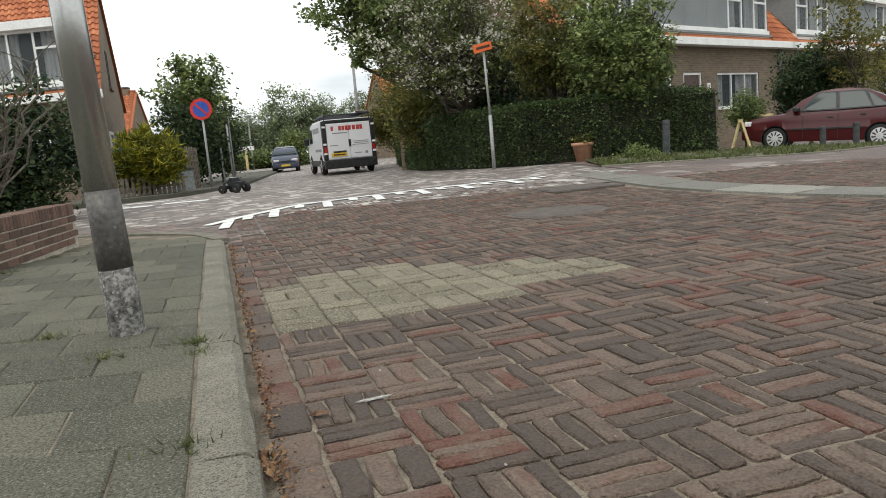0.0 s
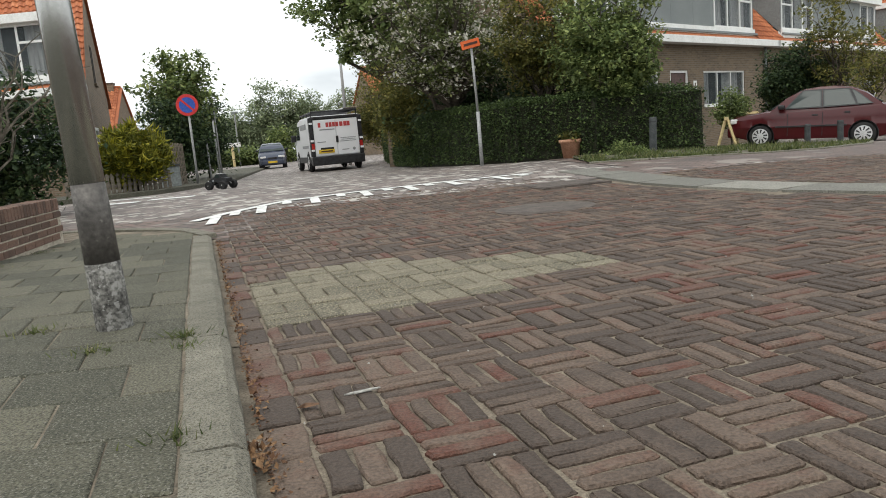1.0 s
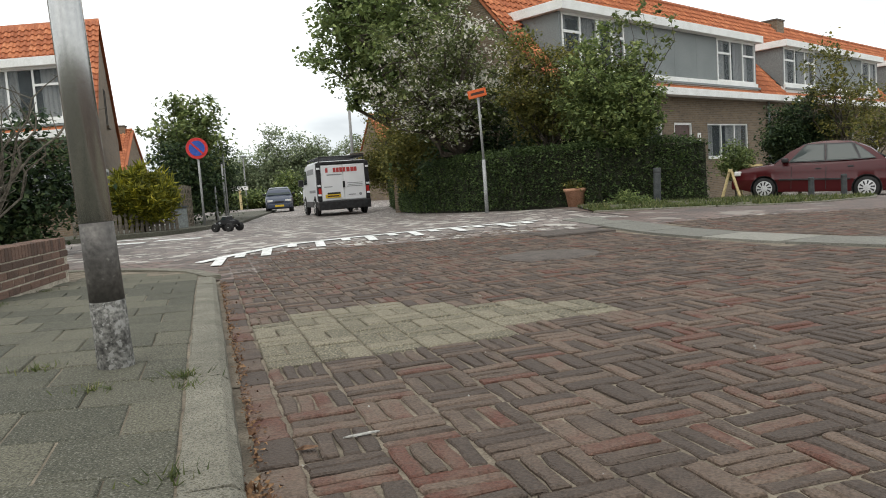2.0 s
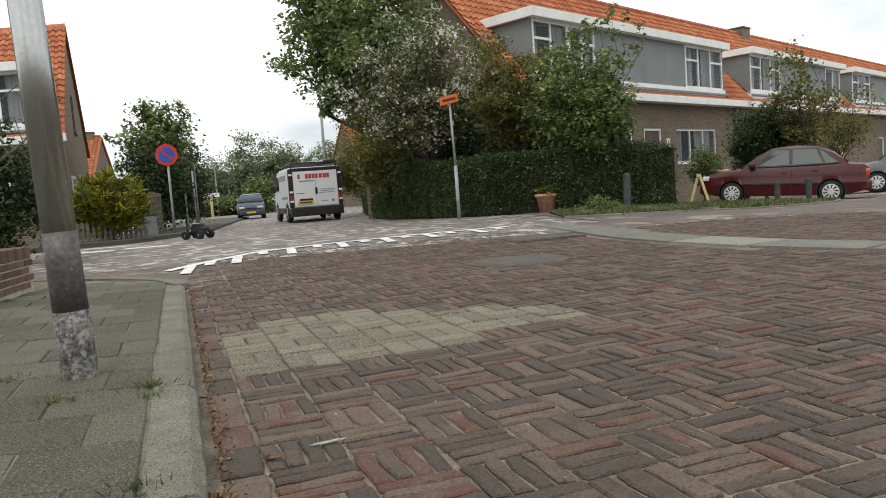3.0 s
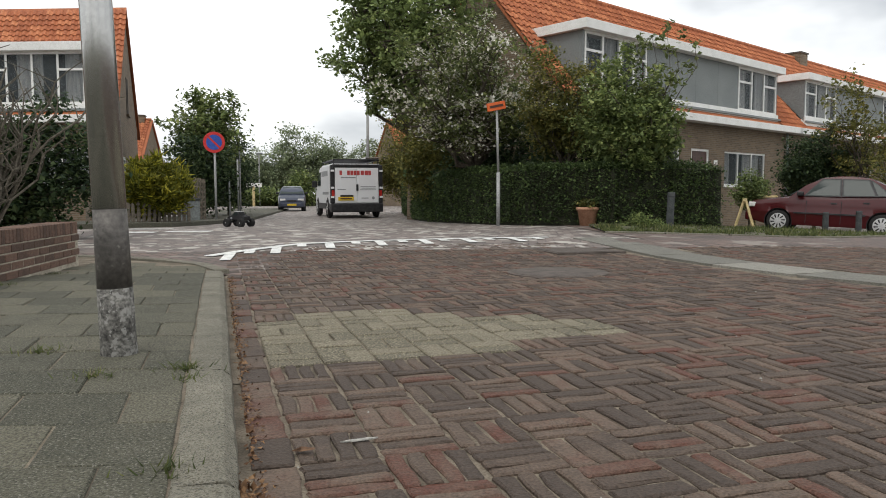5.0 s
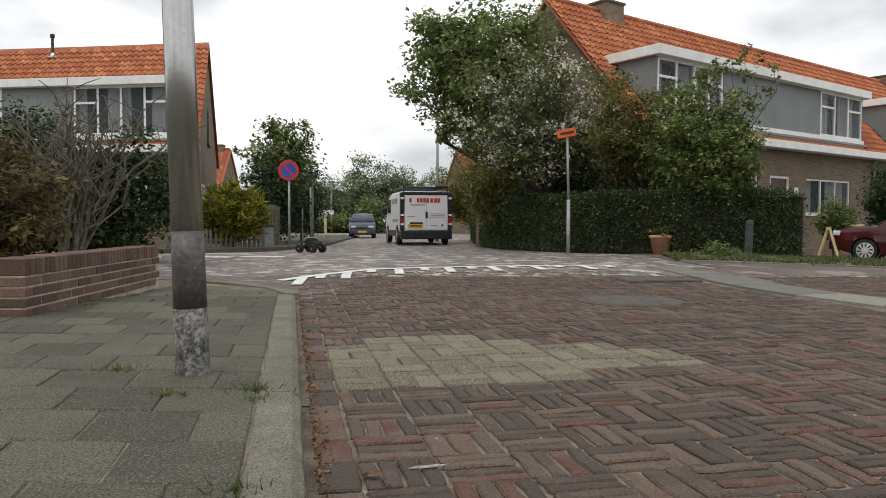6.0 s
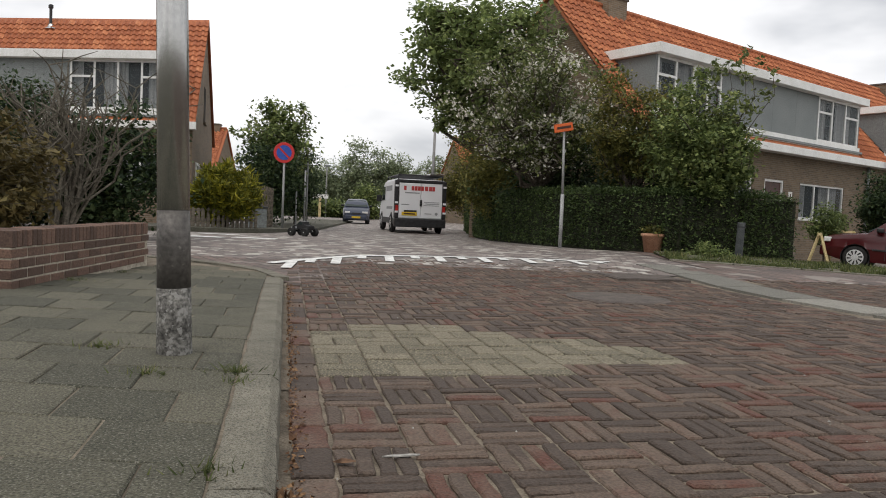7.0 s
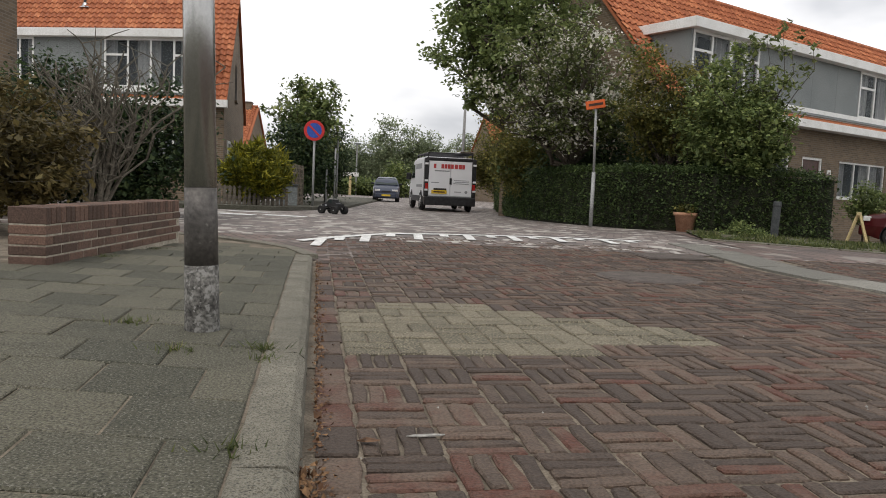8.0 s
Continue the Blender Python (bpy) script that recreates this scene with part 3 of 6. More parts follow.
def on_curve(t):
    t *= len(curve) - 1
    k = min(int(t), len(curve) - 2)
    return Vector(curve[k]).lerp(Vector(curve[k + 1]), t - k)


for k in range(14):
    a, b = on_curve(k / 14), on_curve((k + 1) / 14 - 0.0015)
    nn = Vector((a.y - b.y, b.x - a.x)).normalized() * 0.055
    part("line", paint([tuple(a - nn), tuple(b - nn), tuple(b + nn), tuple(a + nn)], 0.012), M_ROADPAINT, marking)
for k in range(1, 15):
    a = on_curve((k + 0.35) / 15)
    ln = 0.62 if k % 2 == 1 else 0.28
    w = 0.052
    sk = 0.10 * ln
    part("tooth", paint([(a.x - w + sk, a.y - 0.085 - ln), (a.x + w + sk, a.y - 0.085 - ln), (a.x + w, a.y - 0.085), (a.x - w, a.y - 0.085)], 0.013), M_ROADPAINT, marking)
for x0, x1, y in ((-4.1, -3.5, 11.7), (-3.4, -2.7, 11.9), (-4.3, -3.6, 12.9)):
    part("line", paint([(x0, y), (x1, y - 0.05), (x1, y + 0.25), (x0, y + 0.3)], 0.008), M_ROADPAINT, marking)

# ---- houses ----
def window(parent, x0, x1, z0, z1, y, panes=1, vents=(), curtain=True, fr=0.055, sill=True):
    """A casement in a wall whose outer face lies at y: frame, mullions, panes, net curtain and a dark-coloured panel
    for the unlit room behind.
    """
    w = new("window", None)
    w.parent = parent
    bm = bmesh.new()
    yf, yb = y + 0.03, y + 0.10
    box(bm, x0, x1, yf, yb, z1 - fr, z1)
    box(bm, x0, x1, yf, yb, z0, z0 + fr)
    step = (x1 - x0 - fr) / panes
    for k in range(panes + 1):
        box(bm, x0 + k * step, x0 + k * step + fr, yf + 0.002, yb - 0.002, z0 + fr, z1 - fr)
    for k in vents:
        zz = z1 - 0.36 * (z1 - z0)
        box(bm, x0 + k * step + fr, x0 + (k + 1) * step, yf + 0.004, yb - 0.004, zz, zz + fr)
    part("frame", bm, M_WHITE, w, "white painted frame")
    for k in range(panes):
        part("pane", bx(x0 + k * step + fr, x0 + (k + 1) * step, yf + 0.03, yf + 0.036, z0 + fr, z1 - fr), M_GLASS, w).visible_shadow = False
    if curtain:
        # each light has a gathered curtain at one side and a dark gap beside it
        for k in range(panes):
            a, b = x0 + k * step + fr, x0 + (k + 1) * step
            wide = (0.62, 0.4, 0.75, 0.5)[(k + int(x0 * 7)) % 4]
            ca, cb = (a - 0.03, a + (b - a) * wide) if k % 2 == 0 else (b - (b - a) * wide, b + 0.03)
            n = max(6, int((cb - ca) / 0.045))
            bm = bmesh.new()
            cols = []
            for i in range(n + 1):
                yy = yb + 0.08 + 0.028 * math.sin(i * 1.9) + 0.012 * math.sin(i * 0.7)
                cols.append([bm.verts.new((ca + (cb - ca) * i / n, yy, z)) for z in (z0, z1)])
            for p, q in zip(cols, cols[1:]):
                bm.faces.new((p[0], q[0], q[1], p[1]))
            bmesh.ops.solidify(bm, geom=bm.faces[:], thickness=0.004)
            part("curtain", bm, M_CURTAIN, w, "white net curtain")
    # flat backing panel, coloured dark in place of an unlit room
    part("room", bx(x0 - 0.02, x1 + 0.02, y + 0.55, y + 0.6, z0 - 0.02, z1 + 0.02), M_UNLIT, w)
    if sill:
        part("sill", bx(x0 - 0.05, x1 + 0.05, y - 0.06, y + 0.03, z0 - 0.05, z0), M_WHITE, w)
    return w


TILE_W, TILE_H = 0.235, 0.30


def pantile(n=5):
    """An S-shaped roof tile in its own plane: x across, y up the slope, z out."""
    v, f = [], []
    for j, (y, lift) in enumerate(((0, 0.042), (TILE_H + 0.03, 0.0))):
        for i in range(n + 1):
            t = i / n
            v.append((t * (TILE_W + 0.01), y, lift + 0.034 * math.sin(2 * math.pi * t) + 0.012))
    v += [(p[0], p[1], p[2] - 0.02) for p in v[:n + 1]]
    for i in range(n):
        f.append((i, i + 1, n + 2 + i, n + 1 + i))
        f.append((2 * n + 2 + i, 2 * n + 3 + i, i + 1, i))
    return v, f


TILE_V, TILE_F = pantile()
tile_single = bpy.data.meshes.new("roof_tile")
tile_single.from_pydata(TILE_V, [], TILE_F)
tile_single.materials.append(M_ROOF_O)


def slope(parent, x0, x1, y0, z0, y1, z1, skip=lambda x, t: False, singles=0, pick=lambda x, t: True):
    """Lay tiles on a roof plane from the eave (y0, z0) to the ridge (y1, z1)."""
    ln = math.hypot(y1 - y0, z1 - z0)
    ang = math.atan2(z1 - z0, y1 - y0)
    nv, nu = int(ln / TILE_H), int((x1 - x0) / TILE_W)
    acc, made = Pieces(), 0
    rr = random.Random(nu * 7 + nv)
    for j in range(nv):
        for i in range(nu):
            x, t = x0 + i * TILE_W, j * TILE_H
            if skip(x + TILE_W / 2, (t + TILE_H / 2) / ln):
                continue
            m = pose(x, y0 + math.cos(ang) * t, z0 + math.sin(ang) * t, math.degrees(ang), 0, 0) @ pose(0, 0, rr.uniform(0, 0.006), 0, 0, rr.uniform(-0.5, 0.5))
            if made < singles and pick(x, t / ln):
                made += 1
                ob = new("roof_tile", tile_single)
                ob.parent = parent
                ob.matrix_local = m
            else:
                acc.add(TILE_V, TILE_F, m)
    tagged(raw("roof_tiles", acc.v, acc.f, M_ROOF, parent), kind="stuff")


def row_house(m, ln, half, eave, ridge, doors, windows, dormers, label, chimneys=(), gable0=True, gable1=False, singles=0, vent=None, base=-0.9):
    """A brick house with a tiled saddle roof; x along the front, y into the house. dormers: (x0, x1, z0, z1, fields)."""
    h = thing("house", m, label, "house", "brick row houses")
    t = 0.25
    holes = [(a, b, z0, z1) for a, b, z0, z1, *_ in windows] + [(a, b, base + 0.5, z1) for a, b, z1 in doors]
    part("wall", holed_wall(0, ln, base, eave, 0, t, holes), M_WALL, h)
    part("wall", bx(0, ln, 2 * half - t, 2 * half, base, eave), M_WALL, h)
    for on, xa in ((gable0, 0.0), (gable1, ln - t)):
        bm = bmesh.new()
        pts = [(t, base), (2 * half - t, base), (2 * half - t, eave), (half, ridge - 0.18), (t, eave)]
        a = [bm.verts.new((xa, y, z)) for y, z in pts]
        b = [bm.verts.new((xa + t, y, z)) for y, z in pts]
        for i in range(5):
            bm.faces.new((a[i], a[(i + 1) % 5], b[(i + 1) % 5], b[i]))
        bm.faces.new(a[::-1])
        bm.faces.new(b)
        part("gable_wall", bm, M_WALL, h, "brown brick gable wall")
    rise = (ridge - eave) / half
    oh = 0.35
    roof = new("roof", None)
    roof.parent = h

    def covered(x, tt):
        z = eave + tt * (ridge - eave)
        return any(a - 0.02 < x < b + 0.02 and z0 - 0.1 < z < z1 for a, b, z0, z1, _ in dormers)
    # boards beneath the tiles
    for s, y0, y1 in ((1, -oh, half), (-1, 2 * half + oh, half)):
        z0 = eave - oh * rise
        bm = bmesh.new()
        if s == 1:
            cuts = sorted({-0.1, ln + 0.1, *[d[0] for d in dormers], *[d[1] for d in dormers]})
            for xa, xb in zip(cuts, cuts[1:]):
                spans = [(z0, ridge)]
                for a, b, d0, d1, _ in dormers:
                    if a <= (xa + xb) / 2 <= b:
                        spans = [(z0, d0 - 0.1), (d1, ridge)]
                for za, zb in spans:
                    ya, yb = -oh + (za - z0) / rise, -oh + (zb - z0) / rise
                    q = [bm.verts.new(p) for p in ((xa, ya, za - 0.01), (xb, ya, za - 0.01), (xb, yb, zb - 0.01), (xa, yb, zb - 0.01))]
                    q2 = [bm.verts.new(v.co + Vector((0, 0.02, -0.1))) for v in q]
                    bm.faces.new(q)
                    bm.faces.new(q2[::-1])
                    for k in range(4):
                        bm.faces.new((q[k], q2[k], q2[(k + 1) % 4], q[(k + 1) % 4]))
        else:
            q = [bm.verts.new(p) for p in ((-0.1, y0, z0), (ln + 0.1, y0, z0), (ln + 0.1, y1, ridge), (-0.1, y1, ridge))]
            q2 = [bm.verts.new(v.co + Vector((0, -0.02, -0.1))) for v in q]
            bm.faces.new(q)
            bm.faces.new(q2[::-1])
            for k in range(4):
                bm.faces.new((q[k], q2[k], q2[(k + 1) % 4], q[(k + 1) % 4]))
        part("roof_deck", bm, M_ROOF, roof)
    slope(roof, -0.12, ln + 0.12, -oh, eave - oh * rise + 0.01, half, ridge, covered, singles)
    # ridge caps
    nr = int(ln / 0.33)
    cap = finish(tube(bmesh.new(), (0, half, ridge + 0.012), (ln / nr + 0.02, half, ridge + 0.03), 0.11, 0.095, 8), "ridge_cap", M_ROOF_O)
    for k in range(nr):
        ob = new("ridge_cap", cap)
        ob.parent = roof
        ob.matrix_local = pose(k * ln / nr, 0, 0)
    # bargeboard tiles and gutter
    zg = eave - oh * rise
    part("gutter_board", bx(-0.15, ln + 0.15, -oh - 0.14, -oh + 0.02, zg - 0.14, zg + 0.09, bevel=0.01), M_WHITE, h, "white painted box gutter")
    part("soffit", bx(-0.12, ln + 0.12, -oh + 0.02, 0.0, zg - 0.12, zg - 0.09), M_WHITE, h)
    if gable0:
        part("gutter_end", bx(-0.3, -0.15, -oh - 0.2, 0.45, zg - 0.14, zg + 0.03, bevel=0.01), M_WHITE, h, "white boxed gutter end")
        part("gutter_end", bx(-0.3, -0.1, 2 * half - 0.2, 2 * half + 0.45, zg - 0.14, zg + 0.03, bevel=0.01), M_WHITE, h)
    for a, b, z0, z1, pn, *rest_ in windows:
        window(h, a, b, z0, z1, 0.0, pn, (), True)
    for a, b, z1 in doors:
        d = new("door", None)
        d.parent = h
        bm = bmesh.new()
        z0 = base + 0.5
        box(bm, a, a + 0.07, 0.02, 0.12, z0, z1)
        box(bm, b - 0.07, b, 0.02, 0.12, z0, z1)
        box(bm, a + 0.07, b - 0.07, 0.02, 0.12, z1 - 0.07, z1)
        part("door_frame", bm, M_WHITE, d, "white painted door frame")
        part("door_leaf", bx(a + 0.07, b - 0.07, 0.07, 0.11, z0, z1 - 0.07), M_DOORWOOD, d, "dark brown wooden door leaf")
        part("door_panel", bx(a + 0.2, b - 0.2, 0.06, 0.072, z1 - 0.85, z1 - 0.25, bevel=0.004), M_DOORWOOD, d, "raised brown door panel")
        part("handle", bx(b - 0.16, b - 0.13, 0.02, 0.07, z0 + 1.0, z0 + 1.12, bevel=0.005), M_ZINC, d)
    for a, b, z0, z1, fields in dormers:
        dm = new("dormer", None)
        dm.parent = h
        yf = -0.08
        yr = -oh + (z1 - zg) / rise
        part("dormer_roof", bx(a - 0.16, b + 0.16, yf - 0.22, yr + 0.4, z1, z1 + 0.26, bevel=0.012), M_WHITE, dm, "flat white dormer roof edge")
        part("apron", bx(a, b, yf - 0.04, yf + 0.14, z0 - 0.31, z0 + 0.02), M_WHITE, dm)
        for xa in (a, b - 0.06):
            bm = bmesh.new()
            pts = [(yf + 0.03, z0 - 0.14), (yr, z1), (yf + 0.03, z1)]
            p0 = [bm.verts.new((xa, y, z)) for y, z in pts]
            p1 = [bm.verts.new((xa + 0.06, y, z)) for y, z in pts]
            bm.faces.new(p0)
            bm.faces.new(p1[::-1])
            for k in range(3):
                bm.faces.new((p0[k], p0[(k + 1) % 3], p1[(k + 1) % 3], p1[k]))
            part("cheek", bm, M_CLAD, dm, "grey clad dormer cheek")
        for xa, xb, what, pn, vt in fields:
            if what == "panel":
                bm = bmesh.new()
                n = max(1, int((xb - xa) / 1.25))
                for k in range(n):
                    box(bm, xa + (xb - xa) * k / n, xa + (xb - xa) * (k + 1) / n - 0.006, yf + 0.05, yf + 0.1, z0 + 0.02, z1)
                part("panel", bm, M_CLAD, dm, "flat grey cladding panel")
            else:
                window(dm, xa, xb, z0 + 0.02, z1, yf, pn, vt, what == "net", 0.07, False)
        part("lead_flashing", bx(a - 0.05, b + 0.05, yf - 0.12, yf - 0.04, z0 - 0.2, z0 - 0.13), M_CLAD, dm)
    for xc in chimneys:
        c = new("chimney", None)
        c.parent = h
        part("chimney_body", bx(xc - 0.42, xc + 0.42, half - 0.35, half + 0.35, ridge - 0.6, ridge + 0.24), M_WALL, c)
        part("cap", bx(xc - 0.46, xc + 0.46, half - 0.39, half + 0.39, ridge + 0.24, ridge + 0.31), M_IRON, c)
    if vent is not None:
        for dy in (-0.2, 0.2):
            part("wall_slit", bx(ln - 0.03, ln + 0.02, half + dy - 0.06, half + dy + 0.06, 3.5, 4.75), M_UNLIT, h, "narrow dark gable slit")
        part("slit_sill", bx(ln + 0.001, ln + 0.10, half - 0.36, half + 0.36, 3.4, 3.49, bevel=0.01), M_WALL, h, "brick sill below the slits")
        gw_ = new("window", None)
        gw_.parent = h
        bm = bmesh.new()
        for ya, yb, za, zb in ((1.0, 1.09, 0.2, 1.9), (1.91, 2.0, 0.2, 1.9), (1.09, 1.91, 1.81, 1.9), (1.09, 1.91, 0.2, 0.29), (1.09, 1.91, 1.3, 1.37)):
            box(bm, ln + 0.001, ln + 0.05, ya, yb, za, zb)
        part("frame", bm, M_WHITE, gw_, "white painted frame")
        part("pane", bx(ln + 0.001, ln + 0.02, 1.09, 1.91, 0.29, 1.81), M_DARKPANE, gw_, "dark window pane")
        c = new("roof_vent", None)
        c.parent = h
        yv = half - 0.35
        part("pipe", tube(bmesh.new(), (vent, yv, ridge - 0.7), (vent, yv, ridge + 0.28), 0.06, 0.06, 12), M_BLACK, c)
        part("cowl", lathe(bmesh.new(), [(0.06, 0), (0.1, 0.03), (0.1, 0.13), (0.05, 0.16)], 12, pose(vent, yv, ridge + 0.26)), M_BLACK, c)
        part("collar", lathe(bmesh.new(), [(0.3, 0), (0.14, 0.1), (0.09, 0.2)], 12, pose(vent, yv, ridge - 0.5)), M_ZINC, c)
    return h


DIRX, DIRN = Vector((0.799, 0.602)), Vector((-0.602, 0.799))
TURN = math.degrees(math.atan2(0.602, 0.799))


def right_pose(s):
    p = DIRX * s + DIRN * 12.5
    return pose(p.x, p.y, 0, 0, 0, TURN)


E_H, R_H = 3.45, 7.2
S0 = 15.5
row_house(right_pose(S0), 13.74, 3.3, E_H, R_H,
          [(22.0 - S0, 23.15 - S0, 2.1)],
          [(24.2 - S0, 27.3 - S0, 0.9, 2.08, 3), (20.3 - S0, 21.3 - S0, 0.9, 2.08, 1)],
          [(16.2 - S0, 28.0 - S0, 3.53, 5.04, [(16.3 - S0, 17.95 - S0, "net", 2, (0,)), (17.95 - S0, 19.3 - S0, "net", 2, (1,)), (19.3 - S0, 25.0 - S0, "panel", 0, ()), (25.0 - S0, 27.95 - S0, "net", 3, (0, 2))])],
          "brown brick corner house with orange tiled roof and long grey dormer", (18.1 - S0,), True, False, 290)
row_house(right_pose(S0 + 13.8), 13.0, 3.3, E_H, R_H,
          [(35.2 - 29.3, 36.2 - 29.3, 1.85), (37.4 - 29.3, 38.4 - 29.3, 1.85)],
          [(39.6 - 29.3, 42.0 - 29.3, 0.7, 1.8, 2)],
          [(1.15, 12.4, 3.64, 5.12, [(1.25, 4.4, "net", 3, (0, 2)), (4.4, 10.2, "panel", 0, ()), (10.2, 12.3, "net", 2, ())])],
          "brown brick terrace house with orange roof and grey dormer", (37.6 - 29.3,), False, False)
row_house(right_pose(S0 + 26.86), 24.0, 3.3, E_H, R_H, [(6.0, 7.0, 1.7)], [(8, 11, 0.6, 1.7, 2)],
          [(1.15, 12.4, 3.64, 5.12, [(1.25, 4.4, "net", 3, (0, 2)), (4.4, 10.2, "panel", 0, ()), (10.2, 12.3, "net", 2, ())])],
          "far terrace house with orange roof at the end of the row", (), False, True)

# the house across the side street: its front runs to the west
left_house = row_house(pose(-20.63, 25.1, 0, 0, 0, -7.2), 12.7, 3.75, 3.35, 7.2, [(8.0, 9.0, 2.1)], [(10.0, 11.9, 0.9, 2.1, 2)],
          [(3.4, 11.9, 3.42, 5.02, [(4.9, 5.95, "net", 2, (0,)), (3.5, 4.9, "panel", 0, ()), (5.95, 8.5, "panel", 0, ()), (8.5, 11.8, "net", 4, (0, 3))])],
          "brick house with bright orange tiled roof behind the shrubs", (), False, True, 0, 6.7)
# its plan is a little out of square
for ob in left_house.children_recursive:
    if ob.type == "MESH" and ob.data.name[:9] != "ridge_cap":
        ob.data.transform(Matrix(((1, -0.34, 0, 0), (0, 0.93, 0, 0), (0, 0, 1, 0), (0, 0, 0, 1))))
    elif ob.type == "MESH":
        ob.matrix_local = pose(ob.matrix_local.translation.x - 0.34 * 3.75, -0.07 * 3.75, 0)
far1 = pose(-25.2, 44.6, -0.6, 0, 0, 6)
row_house(far1, 11.0, 3.75, 3.3, 6.1, [], [(8.0, 9.9, 0.9, 2.1, 2)], [], "distant brick house with orange roof and chimney", (10.2, 8.4), False, True)
far2 = pose(2.0, 54, -1.0, 0, 0, 22)
row_house(far2, 12.0, 3.6, 3.3, 7.3, [], [(3.0, 4.9, 0.9, 2.1, 2)], [], "distant brick house with orange roof behind trees", (), True, False)

# brick house corner close beside the garden
side = thing("house", pose(-8.58, 11.0, 0, 0, 0, 4), "brown brick house corner beside the garden", "house", "brick row houses")
part("wall", bx(-6, 0, 0, 0.3, -0.3, 6.5), M_WALL, side)
part("wall", bx(-0.3, 0, 0.3, 3, -0.3, 6.5), M_WALL, side)
part("wall", bx(-6, -0.3, 2.7, 3, -0.3, 6.5), M_WALL, side)
part("roof", bx(-6.2, 0.2, -0.2, 3.2, 6.5, 6.7), M_ROOF, side, "flat roof edge")

# ---- lamp post ----
post = thing("lamp_post", pose(-0.962, 2.68, 0.068, 0, -1.7, 0), "tall galvanised steel lamp post with worn base", "lamp post")
part("foot", lathe(bmesh.new(), [(0.063, -0.1), (0.063, 0.0), (0.061, 0.08), (0.0605, 0.24)], 32), M_POSTBASE, post, "flaking grey base sleeve", True)
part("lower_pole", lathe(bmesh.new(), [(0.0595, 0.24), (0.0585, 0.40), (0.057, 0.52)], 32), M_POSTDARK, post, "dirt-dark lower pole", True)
part("pole", lathe(bmesh.new(), [(0.0568, 0.52), (0.0545, 1.2), (0.052, 2.4), (0.04, 4.6)], 32), M_ZINC, post, "", True)
bm = bmesh.new()
for a, b in zip(((0, 0, 4.58), (0.05, 0.1, 4.85), (0.2, 0.4, 5.0)), ((0.05, 0.1, 4.85), (0.2, 0.4, 5.0), (0.4, 0.8, 5.05))):
    tube(bm, a, b, 0.03, 0.028, 10)
part("arm", bm, M_ZINC, post)
part("lantern", bx(-0.12, 0.12, -0.3, 0.3, 5.0, 5.12, bevel=0.03, m=pose(0.5, 1.0, 0, 0, 0, -26)), M_CLAD, post, "grey lantern housing")

# ---- garden wall, brick by brick ----
gw = thing("garden_wall", pose(0, 0, 0), "low reddish-brown brick garden wall with soldier-course coping", "garden wall", kind="structure")
WA, WB = Vector((-2.50, 4.27)), Vector((-2.70, 6.75))
wd = (WB - WA).normalized()
wang = math.degrees(math.atan2(wd.y, wd.x))
wl = (WB - WA).length
core = bx(0.006, wl, -0.015, 0.195, -0.05, 0.3125, m=pose(WA.x, WA.y, 0.02, 0, 0, wang) @ pose(0, 0.01, 0))
part("mortar_core", core, M_MORTAR, gw)


def little_brick(w, d, h):
    bm = bx(-w / 2, w / 2, -d / 2, d / 2, -h / 2, h / 2)
    es = bm.edges[:]
    bmesh.ops.bevel(bm, geom=es, offset=0.004, segments=1, affect="EDGES")
    return finish(bm, "brick", M_GARDENBRICK)


gb_long, gb_half, gb_sold = little_brick(0.2, 0.22, 0.052), little_brick(0.095, 0.22, 0.052), little_brick(0.055, 0.226, 0.1)
M0 = pose(WA.x, WA.y, 0.0, 0, 0, wang)
for c in range(4):
    z = 0.085 + c * 0.0625
    x = 0.1 if c % 2 else 0.0475
    first = True
    while x < wl:
        me = gb_half if (first and c % 2 == 0) else gb_long
        ob = new("brick", me)
        ob.parent = gw
        ob.matrix_world = M0 @ pose(x, 0.1 + rng.uniform(-0.002, 0.002), z)
        x += (0.1525 if (first and c % 2 == 0) else 0.21)
        first = False
k = 0.03
while k < wl:
    ob = new("brick", gb_sold)
    ob.parent = gw
    ob.matrix_world = M0 @ pose(k, 0.1, 0.085 + 3 * 0.0625 + 0.086 + rng.uniform(-0.002, 0.002), rng.uniform(-0.8, 0.8), 0, 0)
    k += 0.0635


# ---- plants ----
def leaf_cloud(points, size, rr, droop=0.3, slim=0.36):
    """Small folded leaves at the given points."""
    v, f = [], []
    for p in points:
        a, b = rr.uniform(0, 6.28), rr.gauss(0, 0.6)
        s = size * rr.uniform(0.6, 1.25)
        d = Vector((math.cos(a) * math.cos(b), math.sin(a) * math.cos(b), math.sin(b) - droop * 0.5))
        side = d.cross(Vector((rr.uniform(-0.4, 0.4), rr.uniform(-0.4, 0.4), 1))).normalized() * s * slim
        up = side.cross(d).normalized() * s * 0.12
        n = len(v)
        v += [tuple(p), tuple(p + d * s * 0.5 + side - up), tuple(p + d * s), tuple(p + d * s * 0.5 - side - up)]
        f += [(n, n + 1, n + 2), (n, n + 2, n + 3)]
    return v, f


